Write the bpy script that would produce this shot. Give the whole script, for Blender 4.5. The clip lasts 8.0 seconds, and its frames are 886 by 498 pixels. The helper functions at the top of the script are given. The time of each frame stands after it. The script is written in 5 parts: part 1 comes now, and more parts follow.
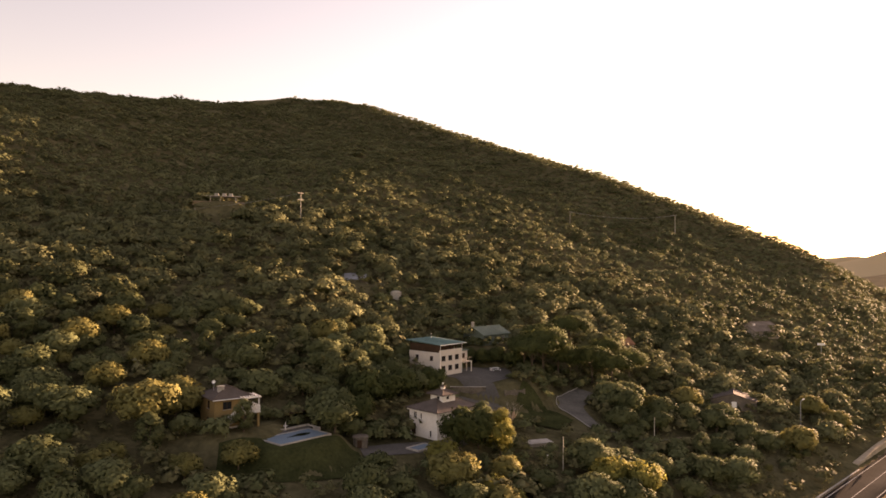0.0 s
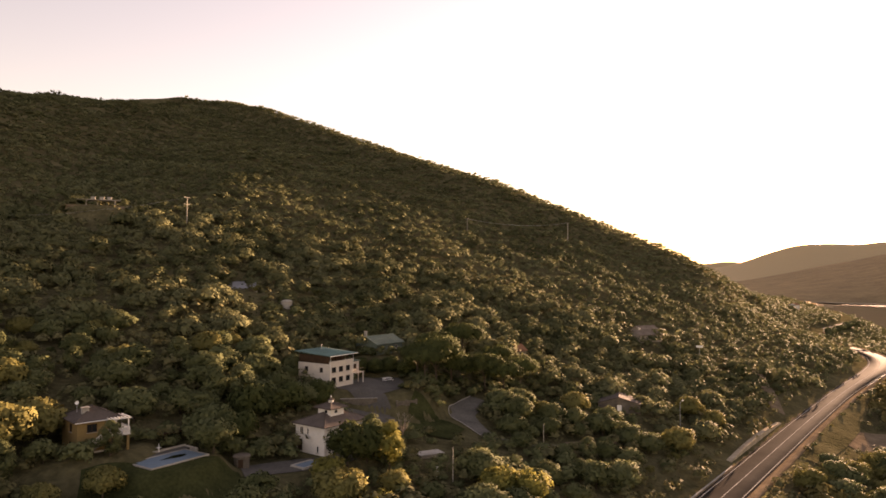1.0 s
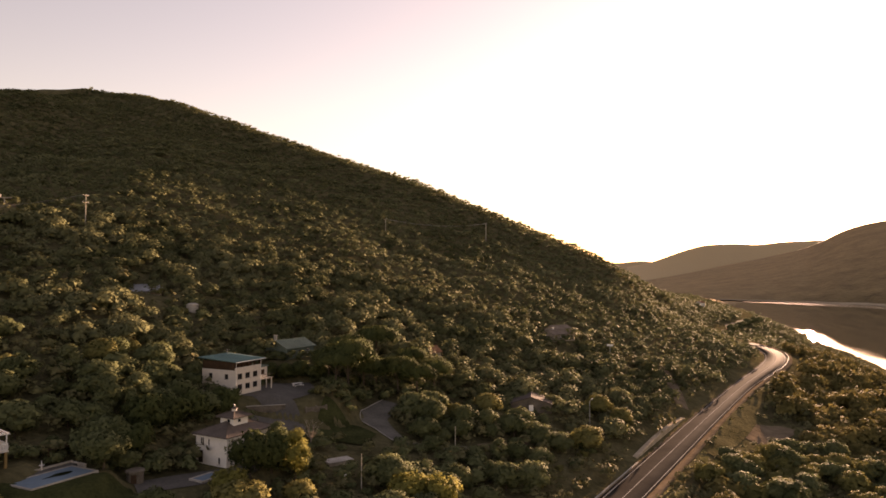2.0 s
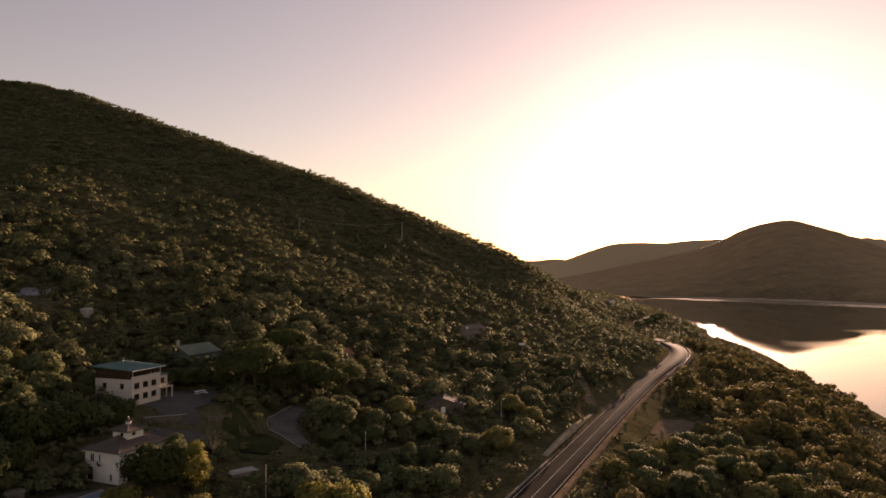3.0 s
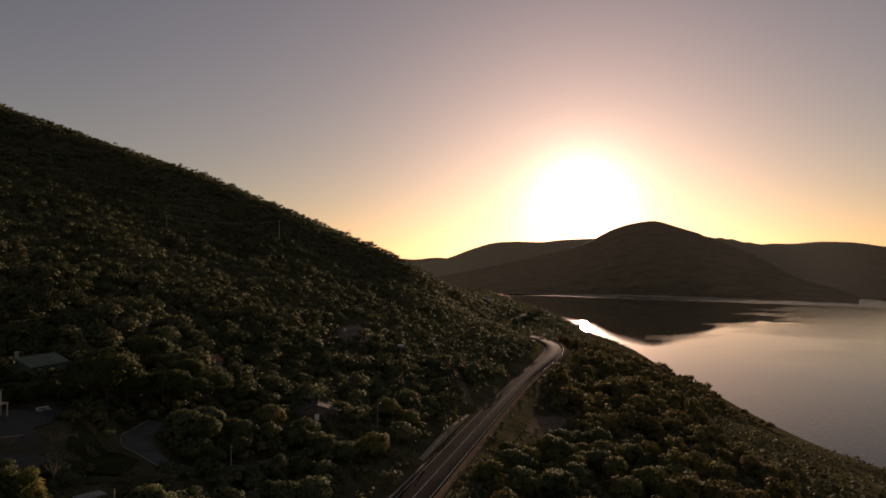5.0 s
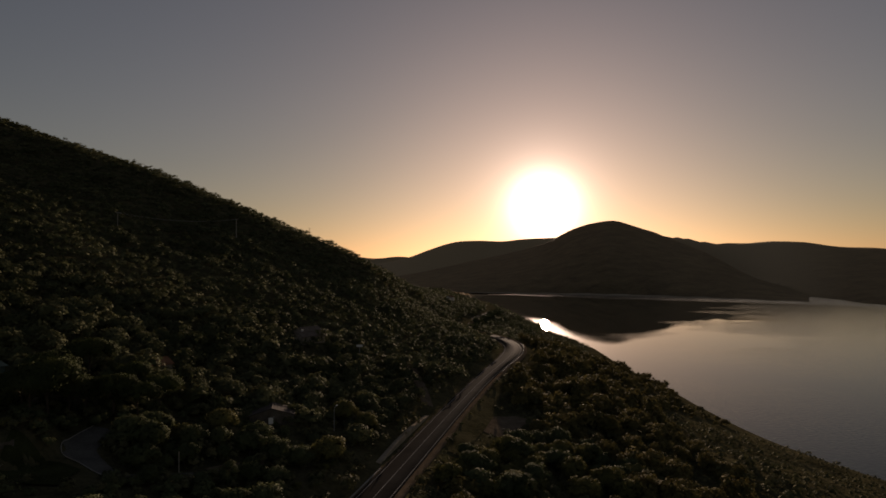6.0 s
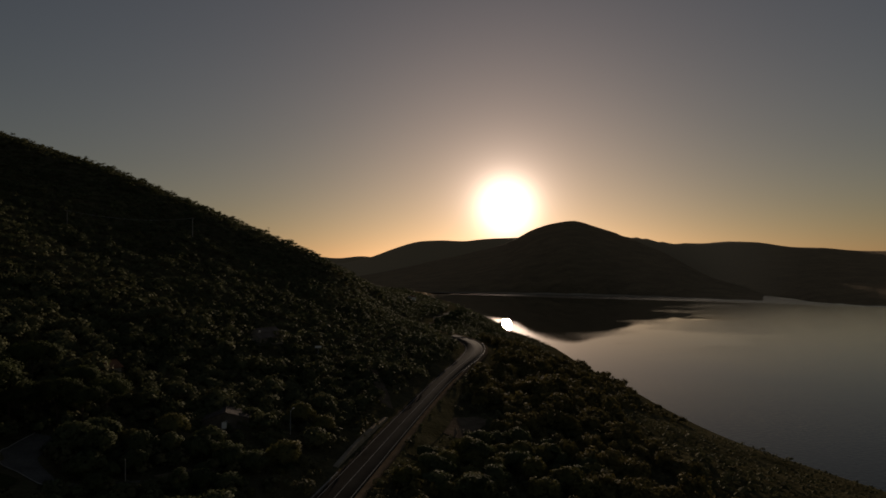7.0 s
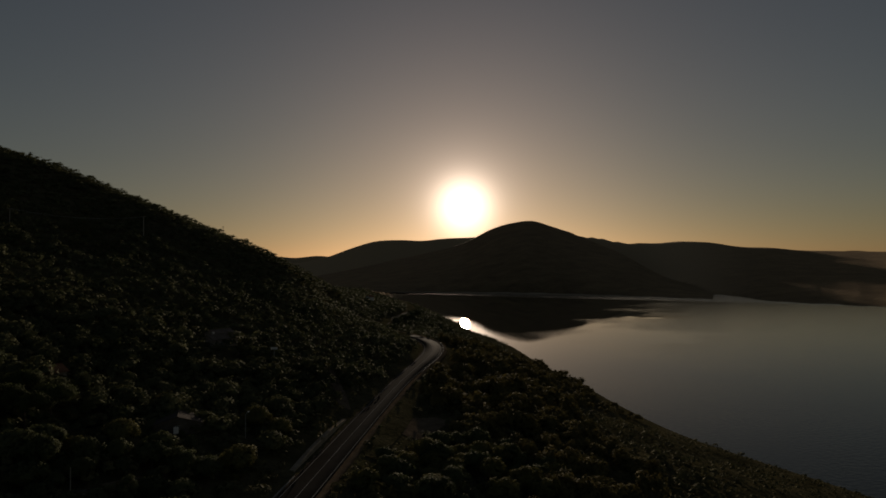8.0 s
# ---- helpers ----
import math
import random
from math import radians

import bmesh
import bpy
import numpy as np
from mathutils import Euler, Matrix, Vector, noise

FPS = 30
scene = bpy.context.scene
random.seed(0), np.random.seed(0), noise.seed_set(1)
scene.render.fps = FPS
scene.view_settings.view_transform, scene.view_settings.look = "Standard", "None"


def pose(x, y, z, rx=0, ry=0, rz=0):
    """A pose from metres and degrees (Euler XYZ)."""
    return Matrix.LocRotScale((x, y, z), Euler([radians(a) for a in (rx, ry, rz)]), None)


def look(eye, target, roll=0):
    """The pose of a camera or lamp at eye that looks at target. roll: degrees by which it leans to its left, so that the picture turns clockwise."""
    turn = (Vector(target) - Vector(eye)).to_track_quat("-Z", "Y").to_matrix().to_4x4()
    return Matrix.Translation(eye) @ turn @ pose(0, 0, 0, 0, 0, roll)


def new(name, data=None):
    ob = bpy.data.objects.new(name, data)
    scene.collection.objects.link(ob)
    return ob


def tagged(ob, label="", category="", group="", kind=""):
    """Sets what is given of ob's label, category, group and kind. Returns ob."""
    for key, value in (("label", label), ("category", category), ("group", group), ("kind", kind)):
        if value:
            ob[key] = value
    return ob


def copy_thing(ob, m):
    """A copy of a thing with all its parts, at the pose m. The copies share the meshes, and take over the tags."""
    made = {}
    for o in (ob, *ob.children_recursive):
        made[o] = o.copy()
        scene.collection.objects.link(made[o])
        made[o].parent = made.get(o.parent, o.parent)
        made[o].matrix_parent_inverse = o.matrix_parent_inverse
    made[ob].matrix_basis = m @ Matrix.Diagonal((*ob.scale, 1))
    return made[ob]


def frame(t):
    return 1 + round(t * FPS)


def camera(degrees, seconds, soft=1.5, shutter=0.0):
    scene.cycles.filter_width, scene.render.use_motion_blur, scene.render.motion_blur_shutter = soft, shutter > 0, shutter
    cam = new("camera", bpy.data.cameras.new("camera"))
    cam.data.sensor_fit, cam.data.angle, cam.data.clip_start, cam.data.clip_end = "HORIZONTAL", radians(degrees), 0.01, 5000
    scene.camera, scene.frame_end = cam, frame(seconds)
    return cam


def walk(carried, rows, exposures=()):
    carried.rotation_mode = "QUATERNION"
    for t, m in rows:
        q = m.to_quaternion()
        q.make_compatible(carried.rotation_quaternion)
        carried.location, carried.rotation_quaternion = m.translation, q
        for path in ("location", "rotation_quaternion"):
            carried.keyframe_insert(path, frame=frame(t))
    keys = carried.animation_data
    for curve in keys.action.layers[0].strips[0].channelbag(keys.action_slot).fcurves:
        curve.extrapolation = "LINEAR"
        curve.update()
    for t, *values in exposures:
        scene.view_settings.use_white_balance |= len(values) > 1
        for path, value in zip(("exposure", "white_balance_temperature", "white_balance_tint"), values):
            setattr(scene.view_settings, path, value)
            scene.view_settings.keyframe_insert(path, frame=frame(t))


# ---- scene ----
cam = camera(65.1, 8.0, soft=1.65)
# seconds, eye, turn in degrees; the lake's surface is z = 0
PATH = [
    (0, (0.00, 0.00, 73.00), (91.42, -0.37, 0.00)),
    (0.5, (1.11, 1.38, 73.29), (91.68, -0.30, -4.24)),
    (1, (2.31, 2.30, 73.66), (91.93, -0.18, -8.13)),
    (1.5, (3.62, 3.08, 73.89), (91.97, -0.11, -11.26)),
    (3, (6.89, 4.88, 75.23), (91.73, 0.16, -21.30)),
    (3.5, (7.70, 5.48, 75.55), (91.68, 0.21, -24.22)),
    (4, (8.39, 6.02, 75.85), (91.60, 0.27, -27.09)),
    (4.5, (9.11, 6.76, 76.02), (91.58, 0.31, -29.20)),
    (6, (12.35, 9.57, 76.18), (91.45, 0.34, -34.09)),
    (6.5, (13.46, 10.28, 76.18), (91.43, 0.35, -35.58)),
    (7, (14.33, 10.93, 76.19), (91.41, 0.36, -37.18)),
    (7.5, (14.77, 11.71, 76.19), (91.39, 0.38, -38.82)),
    (8, (15.08, 12.45, 76.20), (91.36, 0.41, -40.65)),
]
EXPOSURES = [
    (0.0, 3.42, 12200, 46), (0.5, 3.39, 12200, 46), (1.0, 3.32, 12200, 46), (1.5, 3.18, 12000, 46), (3.0, 2.10, 10800, 46), (3.5, 1.67, 10300, 45),
    (4.0, 1.31, 9900, 47), (4.5, 1.02, 9500, 43), (6.0, -0.06, 8500, 30), (6.5, -0.38, 8300, 26), (7.0, -0.68, 8100, 23), (8.0, -1.03, 7900, 18),
]
walk(cam, [(t, pose(*eye, *turn)) for t, eye, turn in PATH], EXPOSURES)

# ---- the lie of the land: u is metres uphill from the road, w metres along it ----
W_NODES = [-300, -100, 80, 200, 350, 480, 600, 700, 800, 950, 1300]
W_STEEP = [0.247, 0.284, 0.307, 0.321, 0.339, 0.364, 0.387, 0.236, 0.154, 0.072, 0.0]
U_NODES = [0, 60, 150, 300, 500, 700, 900, 1150, 1500]
U_RISE = [0, 45.2, 143.2, 307.2, 481.7, 652.6, 751.6, 747.2, 644.6]
BEND = ([-400, 180, 250, 320, 350, 380, 405, 425, 449, 465, 480, 495, 515, 540, 570, 640, 760, 900, 1300],
        [-1, -2.5, -3.2, -5, -6.6, -8.2, -8.4, -7, -2.8, 2, 8, 15, 27, 40, 47, 50, 46, 70, 200])
SHORE = ([-900, -300, 100, 237, 341, 407, 480, 549, 640, 686, 726, 963, 1400], [-330, -262, -206, -173, -125, -109, -96, -79, -64, -55, -38, 46, 300])
ROAD_Z = 28.0
ROAD_HALF = 5.0
# level plots cut into the slope: x, y, radius, height
PLOTS = [
    (13, 170, 11, 46.6), (1.5, 169, 9, 47.4), (-1, 134, 9, 40.9), (-6, 125, 7, 40.7), (-26, 118.5, 8, 43.8), (-38.5, 122, 8.5, 45.4),
    (12.5, 193.5, 8, 51.6), (-28, 229, 6, 66.6), (-91, 283, 9, 98.2), (75, 183, 8, 36.2), (57, 216, 6, 46.0), (123, 276, 9, 45.6),
]


def along(nodes, values, x):
    """A smooth curve through a few nodes."""
    xn, yn = np.asarray(nodes, float), np.asarray(values, float)
    m = np.gradient(yn, xn)
    x = np.clip(x, xn[0], xn[-1])
    i = np.clip(np.searchsorted(xn, x) - 1, 0, len(xn) - 2)
    h = xn[i + 1] - xn[i]
    t = (x - xn[i]) / h
    return (2 * t**3 - 3 * t**2 + 1) * yn[i] + (t**3 - 2 * t**2 + t) * h * m[i] + (3 * t**2 - 2 * t**3) * yn[i + 1] + (t**3 - t**2) * h * m[i + 1]


def smooth(a, b, x):
    t = np.clip((x - a) / (b - a), 0, 1)
    return t * t * (3 - 2 * t)


def uw(x, y):
    return -0.70711 * x + 0.70711 * y - 42.5, 0.70711 * (x + y)


def xy(u, w):
    v = u + 42.5
    return 0.70711 * (w - v), 0.70711 * (w + v)


def waves(x, y, size, seed):
    """Cheap smooth unevenness between -1 and 1."""
    r = np.random.RandomState(seed)
    total = 0.0
    for k in range(6):
        a, p = r.uniform(0, 6.283, 2)
        q = 6.283 / (size * r.uniform(0.6, 1.6))
        total = total + np.sin((x * np.cos(a) + y * np.sin(a)) * q + p)
    return total / 3.4


def widen(w):
    """The road is broader round its bend."""
    return 1 + 0.32 * smooth(290, 400, w) * smooth(570, 480, w)


# ridges over the lake: bearing in degrees, rise of the crest per metre of distance
NEAR_RANGE = ([24, 30, 33.8, 36.5, 40, 42.6, 44.9, 46.5, 48, 49.4, 53.2, 55.7, 57.7, 59.6, 61.7, 66, 80],
              [-0.022, -0.014, -0.0025, 0.008, 0.021, 0.034, 0.053, 0.0605, 0.063, 0.056, 0.030, 0.009, -0.012, -0.025, -0.036, -0.05, -0.06])
MID_RANGE = ([22, 29, 31.4, 33.3, 35.1, 37, 39.3, 40.3, 43, 48, 53.4, 55, 57.6, 59.6, 61.2, 63.8, 66, 67.4, 70, 80],
             [0.0, 0.005, 0.014, 0.026, 0.035, 0.037, 0.036, 0.038, 0.040, 0.041, 0.037, 0.031, 0.0295, 0.031, 0.0295, 0.022, 0.020, 0.017, 0.015, 0.012])


def far_shore(az):
    """How far off the other shore lies, by bearing."""
    return 2010 - 17.0 * np.clip(az - 38, 0, 40) + 14 * np.sin(az * 2.1) + 7 * np.sin(az * 6.3 + 1)


def ranges(r, az):
    """Heights of the hills across the water, range behind range."""
    shore = far_shore(az)
    fold = 1 + 0.07 * np.sin(az * 3.1 + r / 300) + 0.03 * np.sin(az * 7.7 - r / 170)
    layers = []
    spur = 3350 - 1250 * smooth(50, 62, az)
    behind = shore + (spur + 60 - shore) * smooth(67, 57, az)
    for table, foot, ridge, gain, crease in ((NEAR_RANGE, shore, spur, 0.85, 0.2), (MID_RANGE, behind, 4150 - 750 * smooth(44, 58, az), 1.15 - 0.17 * smooth(44, 52, az), 0.0)):
        crest = 76 + along(*table, az) * ridge
        s = np.clip((r - foot) / (ridge - foot), 0, 1)
        slope = np.maximum(crest, -2) * (s ** (gain * (1 + (fold - 1) * (1 - s) * crease)))
        back = np.maximum(crest, 0) - (r - ridge) * 0.12
        layers.append(np.where(r < foot, -9 * np.clip((foot - r) / 30, 0, 1), np.where(r < ridge, slope, back)))
    last = 76 + 0.0135 * 4700 + 6 * np.sin(az * 1.7)
    layers.append(np.where(r > 4400, last * smooth(4400, 4700, r), -9.0))
    return layers


def height(x, y):
    """The ground's height at arrays x, y."""
    x, y = np.asarray(x, float), np.asarray(y, float)
    u, w = uw(x, y)
    uc, us = along(*BEND, w), along(*SHORE, w)
    half = ROAD_HALF * widen(w) * np.sqrt(1 + (along(*BEND, w + 1) - uc) ** 2)
    up = np.maximum(u - uc - half, 0)
    up = up + (uc + ROAD_HALF) * smooth(5, 75, up)
    steep, rise = along(W_NODES, W_STEEP, w), along(U_NODES, U_RISE, up)
    rough = waves(x, y, 75, 3) * 0.9 + waves(x, y, 17, 5) * 0.45
    z = ROAD_Z + steep * rise + rough * smooth(6, 60, up) * (1 + up / 400) + 1.3 * smooth(0.6, 9.0, up) * (1 - 0.9 * np.exp(-(((w - 470) / 45) ** 2)))
    # a low swelling in the flank, and a shallow hollow that runs up the slope
    z = z + 3.0 * np.exp(-(((u - 165) / 80) ** 2) - ((w - 545) / 75) ** 2) + 5.2 * np.exp(-(((u - 660) / 90) ** 2) - ((w - 388) / 70) ** 2)
    z = z - 17 * np.exp(-(((u - 380) / 190) ** 2) - ((w - 225 - (u - 400) * 0.75) / 75) ** 2)
    down = (uc - half - u) / np.maximum(uc - half - us, 5)
    bank = ROAD_Z * (1 - 0.10 * smooth(0, 0.08, down) - 0.90 * np.clip(down, 0, 1) ** (1.55 - 0.27 * smooth(430, 330, w))) + rough * 0.7 * smooth(0.1, 0.3, down) * smooth(1.02, 0.8, down)
    z = np.where(down > 0, np.where(down > 1, -9 * np.clip((down - 1) * 3, 0, 1), bank), z)
    for px, py, r, pz in PLOTS:
        d = np.hypot(x - px, y - py)
        z = z + (pz - z) * smooth(r * 1.45, r, d)
    r, az = np.hypot(x, y), np.degrees(np.arctan2(x, y))
    far = np.max(ranges(r, az), axis=0)
    across = (az > 12) & (az < 88) & (r > 1150)
    return np.where(across, np.maximum(z * smooth(1900, 1300, r), far), np.where(r > 1150, np.where(z > 0, z, -9.0), z))

# ---- daylight: a low evening sun over the far shore ----
SUN_BEARING, SUN_HEIGHT = radians(42.4), radians(4.9)
SUN_WAY = Vector((math.sin(SUN_BEARING) * math.cos(SUN_HEIGHT), math.cos(SUN_BEARING) * math.cos(SUN_HEIGHT), math.sin(SUN_HEIGHT)))
world = bpy.data.worlds.new("evening")
scene.world = world
world.use_nodes = True
wn, wl = world.node_tree.nodes, world.node_tree.links
wn.clear()
sky = wn.new("ShaderNodeTexSky")
sky.sky_type, sky.sun_disc = "NISHITA", False
sky.sun_elevation, sky.sun_rotation = SUN_HEIGHT, SUN_BEARING
sky.altitude, sky.air_density, sky.dust_density, sky.ozone_density = 300, 1.0, 0.45, 2.1
SKY_STRENGTH = 0.054
# the haze round the sun scatters its light forward
coords = wn.new("ShaderNodeTexCoord")
dot = wn.new("ShaderNodeVectorMath")
dot.operation = "DOT_PRODUCT"
dot.inputs[1].default_value = SUN_WAY
wl.new(coords.outputs["Generated"], dot.inputs[0])
clamp = wn.new("ShaderNodeMath")
clamp.operation = "MAXIMUM"
clamp.inputs[1].default_value = 0.0
wl.new(dot.outputs["Value"], clamp.inputs[0])
base = wn.new("ShaderNodeBackground")
base.inputs["Strength"].default_value = SKY_STRENGTH
pale = wn.new("ShaderNodeHueSaturation")
pale.inputs["Saturation"].default_value = 0.82
wl.new(sky.outputs[0], pale.inputs["Color"])
wl.new(pale.outputs[0], base.inputs["Color"])
total = base.outputs[0]
AUREOLE = [(1600, 3.0, (1.0, 0.92, 0.82)), (420, 0.66, (1.0, 0.87, 0.80)), (45, 0.101, (1.0, 0.82, 1.04)), (10, 0.037, (0.92, 0.78, 0.84))]
for power, strength, colour in AUREOLE:
    p = wn.new("ShaderNodeMath")
    p.operation = "POWER"
    p.inputs[1].default_value = power
    wl.new(clamp.outputs[0], p.inputs[0])
    s = wn.new("ShaderNodeMath")
    s.operation = "MULTIPLY"
    s.inputs[1].default_value = strength
    wl.new(p.outputs[0], s.inputs[0])
    glow = wn.new("ShaderNodeBackground")
    glow.inputs["Color"].default_value = (*colour, 1)
    wl.new(s.outputs[0], glow.inputs["Strength"])
    add = wn.new("ShaderNodeAddShader")
    wl.new(total, add.inputs[0])
    wl.new(glow.outputs[0], add.inputs[1])
    total = add.outputs[0]
out = wn.new("ShaderNodeOutputWorld")
wl.new(total, out.inputs["Surface"])

sun_lamp = bpy.data.lights.new("sun", "SUN")
sun_lamp.energy, sun_lamp.angle, sun_lamp.color = 2.7, radians(0.6), (1.0, 0.93, 0.79)
new("sun", sun_lamp).matrix_world = look(SUN_WAY * 100, (0, 0, 0))

# ---- materials ----
def material(name, base, rough=0.9, vary=0.25, size=4.0, grain=0.4, bump=0.0, metal=0.0, second=None, leafy=0.0, each=0.0, spec=0.06, sheen=0.0):
    """A surface with stains of about `size` metres and grain of about `grain` metres; each: how far single pieces differ."""
    m = bpy.data.materials.new(name)
    m.use_nodes = True
    n, l = m.node_tree.nodes, m.node_tree.links
    b = n["Principled BSDF"]
    b.inputs["Roughness"].default_value = rough
    b.inputs["Metallic"].default_value = metal
    b.inputs["Specular IOR Level"].default_value = spec
    if sheen:
        b.inputs["Sheen Weight"].default_value = sheen
        b.inputs["Sheen Roughness"].default_value = 0.45
        b.inputs["Sheen Tint"].default_value = (1.0, 0.7, 0.45, 1)
    geo = n.new("ShaderNodeNewGeometry")
    dark = tuple(c * (1 - vary) for c in base)
    light = second or tuple(min(1, c * (1 + vary)) for c in base)
    noises = []
    for scale in (1 / size, 1 / grain):
        t = n.new("ShaderNodeTexNoise")
        t.inputs["Scale"].default_value = scale
        t.inputs["Detail"].default_value = 3
        l.new(geo.outputs["Position"], t.inputs["Vector"])
        noises.append(t)
    half = n.new("ShaderNodeMath")
    half.operation = "MULTIPLY_ADD"
    half.inputs[1].default_value = 0.4
    l.new(noises[1].outputs[0], half.inputs[0])
    part_one = n.new("ShaderNodeMath")
    part_one.operation = "MULTIPLY"
    part_one.inputs[1].default_value = 0.6
    l.new(noises[0].outputs[0], part_one.inputs[0])
    l.new(part_one.outputs[0], half.inputs[2])
    value = half.outputs[0]
    if each:
        info = n.new("ShaderNodeObjectInfo")
        shift = n.new("ShaderNodeMath")
        shift.operation = "MULTIPLY_ADD"
        shift.inputs[1].default_value = each
        l.new(info.outputs["Random"], shift.inputs[0])
        l.new(value, shift.inputs[2])
        value = shift.outputs[0]
    ramp = n.new("ShaderNodeValToRGB")
    ramp.color_ramp.elements[0].position, ramp.color_ramp.elements[1].position = 0.32, 0.68 + each
    ramp.color_ramp.elements[0].color, ramp.color_ramp.elements[1].color = (*dark, 1), (*light, 1)
    l.new(value, ramp.inputs[0])
    l.new(ramp.outputs[0], b.inputs["Base Color"])
    if bump:
        bp = n.new("ShaderNodeBump")
        bp.inputs["Strength"].default_value = bump
        bp.inputs["Distance"].default_value = grain
        l.new(noises[1].outputs[0], bp.inputs["Height"])
        l.new(bp.outputs[0], b.inputs["Normal"])
    if leafy:
        tr = n.new("ShaderNodeBsdfTranslucent")
        l.new(ramp.outputs[0], tr.inputs["Color"])
        mx = n.new("ShaderNodeMixShader")
        mx.inputs[0].default_value = leafy
        l.new(b.outputs[0], mx.inputs[1])
        l.new(tr.outputs[0], mx.inputs[2])
        l.new(mx.outputs[0], n["Material Output"].inputs["Surface"])
    return m


SOIL = material("dry_soil_and_grass", (0.088, 0.080, 0.040), vary=0.4, size=9, grain=1.2, bump=0.5, second=(0.155, 0.132, 0.072), spec=0.0)
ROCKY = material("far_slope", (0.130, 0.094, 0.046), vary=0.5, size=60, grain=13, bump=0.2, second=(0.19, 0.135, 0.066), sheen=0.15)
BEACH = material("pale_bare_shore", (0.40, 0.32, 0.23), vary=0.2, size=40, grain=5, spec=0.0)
ASPHALT = material("asphalt", (0.042, 0.037, 0.032), rough=0.8, vary=0.3, size=9, grain=0.5, bump=0.05, second=(0.064, 0.056, 0.048), spec=0.0008)
LINE = material("road_paint", (0.44, 0.41, 0.37), rough=0.8, vary=0.3, size=3, grain=0.3, spec=0.0)


def add_haze_pale(m, colour):
    """Paints distance haze as a paler base colour where the mesh's own attribute says."""
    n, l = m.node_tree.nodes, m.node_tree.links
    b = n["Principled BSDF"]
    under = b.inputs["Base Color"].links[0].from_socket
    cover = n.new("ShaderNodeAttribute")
    cover.attribute_name = "haze_pale"
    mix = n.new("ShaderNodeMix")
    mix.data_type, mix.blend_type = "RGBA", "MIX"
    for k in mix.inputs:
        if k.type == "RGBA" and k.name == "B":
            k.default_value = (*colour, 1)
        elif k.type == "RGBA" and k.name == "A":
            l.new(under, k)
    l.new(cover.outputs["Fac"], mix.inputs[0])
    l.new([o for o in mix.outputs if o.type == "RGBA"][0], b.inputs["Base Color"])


# pale tan put into the base colour for haze over the farther ranges
add_haze_pale(ROCKY, (0.46, 0.33, 0.19))
GRAVEL = material("gravel_shoulder", (0.187, 0.138, 0.094), vary=0.35, size=3, grain=0.3, bump=0.4, spec=0.0)
DRIVE = material("worn_grey_drive", (0.145, 0.133, 0.115), vary=0.3, size=4, grain=0.5, bump=0.1, spec=0.0)
EARTH = material("bare_earth_bank", (0.42, 0.34, 0.25), vary=0.25, size=2.5, grain=0.3, bump=0.4, spec=0.0)
GRASS = material("dark_lawn", (0.035, 0.042, 0.017), vary=0.35, size=4, grain=0.5, bump=0.4, second=(0.06, 0.066, 0.028), spec=0.0)
CONCRETE = material("concrete", (0.36, 0.33, 0.29), vary=0.3, size=3.5, grain=0.4, bump=0.15)
PAVING = material("pale_paving", (0.105, 0.096, 0.085), vary=0.3, size=5, grain=0.5, bump=0.1)
LAMP_CASE = material("pale_lamp_case", (0.75, 0.75, 0.72), rough=0.35, vary=0.1, size=1, grain=0.2)
STEEL = material("galvanised_steel", (0.42, 0.42, 0.42), rough=0.72, vary=0.2, size=2, grain=0.3, metal=0.6)
WHITE_WALL = material("white_render", (0.72, 0.68, 0.63), vary=0.12, size=3.0, grain=0.4, bump=0.1)
CREAM_WALL = material("cream_render", (0.66, 0.58, 0.50), vary=0.12, size=3.0, grain=0.4, bump=0.1)
OCHRE_WALL = material("ochre_render", (0.28, 0.185, 0.085), vary=0.15, size=3.0, grain=0.4, bump=0.1)
STONE_WALL = material("stone_wall", (0.34, 0.28, 0.22), vary=0.4, size=1.4, grain=0.25, bump=0.5)
DARK_STONE = material("dark_stone_wall", (0.15, 0.125, 0.10), vary=0.4, size=1.4, grain=0.25, bump=0.5)
DEAD_WOOD = material("bare_grey_branches", (0.30, 0.25, 0.20), vary=0.3, size=0.8, grain=0.15)
TILE_BROWN = material("brown_roof_tiles", (0.105, 0.083, 0.072), vary=0.35, size=2.5, grain=0.3, bump=0.4, each=0.1)
TILE_RED = material("clay_roof_tiles", (0.26, 0.12, 0.07), vary=0.35, size=2.5, grain=0.3, bump=0.4, each=0.1)
TILE_FADED = material("faded_roof_tiles", (0.19, 0.145, 0.115), vary=0.35, size=2.5, grain=0.3, bump=0.4, each=0.1)
SHEET_BLUE = material("blue_green_sheet_roof", (0.09, 0.175, 0.165), rough=0.8, vary=0.18, size=4, grain=0.5)
PALE_SHEET = material("pale_sheet_roof", (0.30, 0.31, 0.32), rough=0.7, vary=0.15, size=3, grain=0.4)
SHEET_GREEN = material("dull_green_sheet_roof", (0.125, 0.165, 0.135), rough=0.8, vary=0.2, size=4, grain=0.5)
WOOD_DARK = material("dark_stained_wood", (0.07, 0.04, 0.025), rough=0.7, vary=0.3, size=1.5, grain=0.15)
WOOD_POLE = material("weathered_pole", (0.42, 0.37, 0.30), vary=0.3, size=2, grain=0.2)
WHITE_PAINT = material("white_paint", (0.78, 0.76, 0.72), rough=0.5, vary=0.08, size=1.5, grain=0.3)
DARK_METAL = material("dark_metal", (0.05, 0.05, 0.05), rough=0.5, vary=0.2, size=1, grain=0.2, metal=0.5)
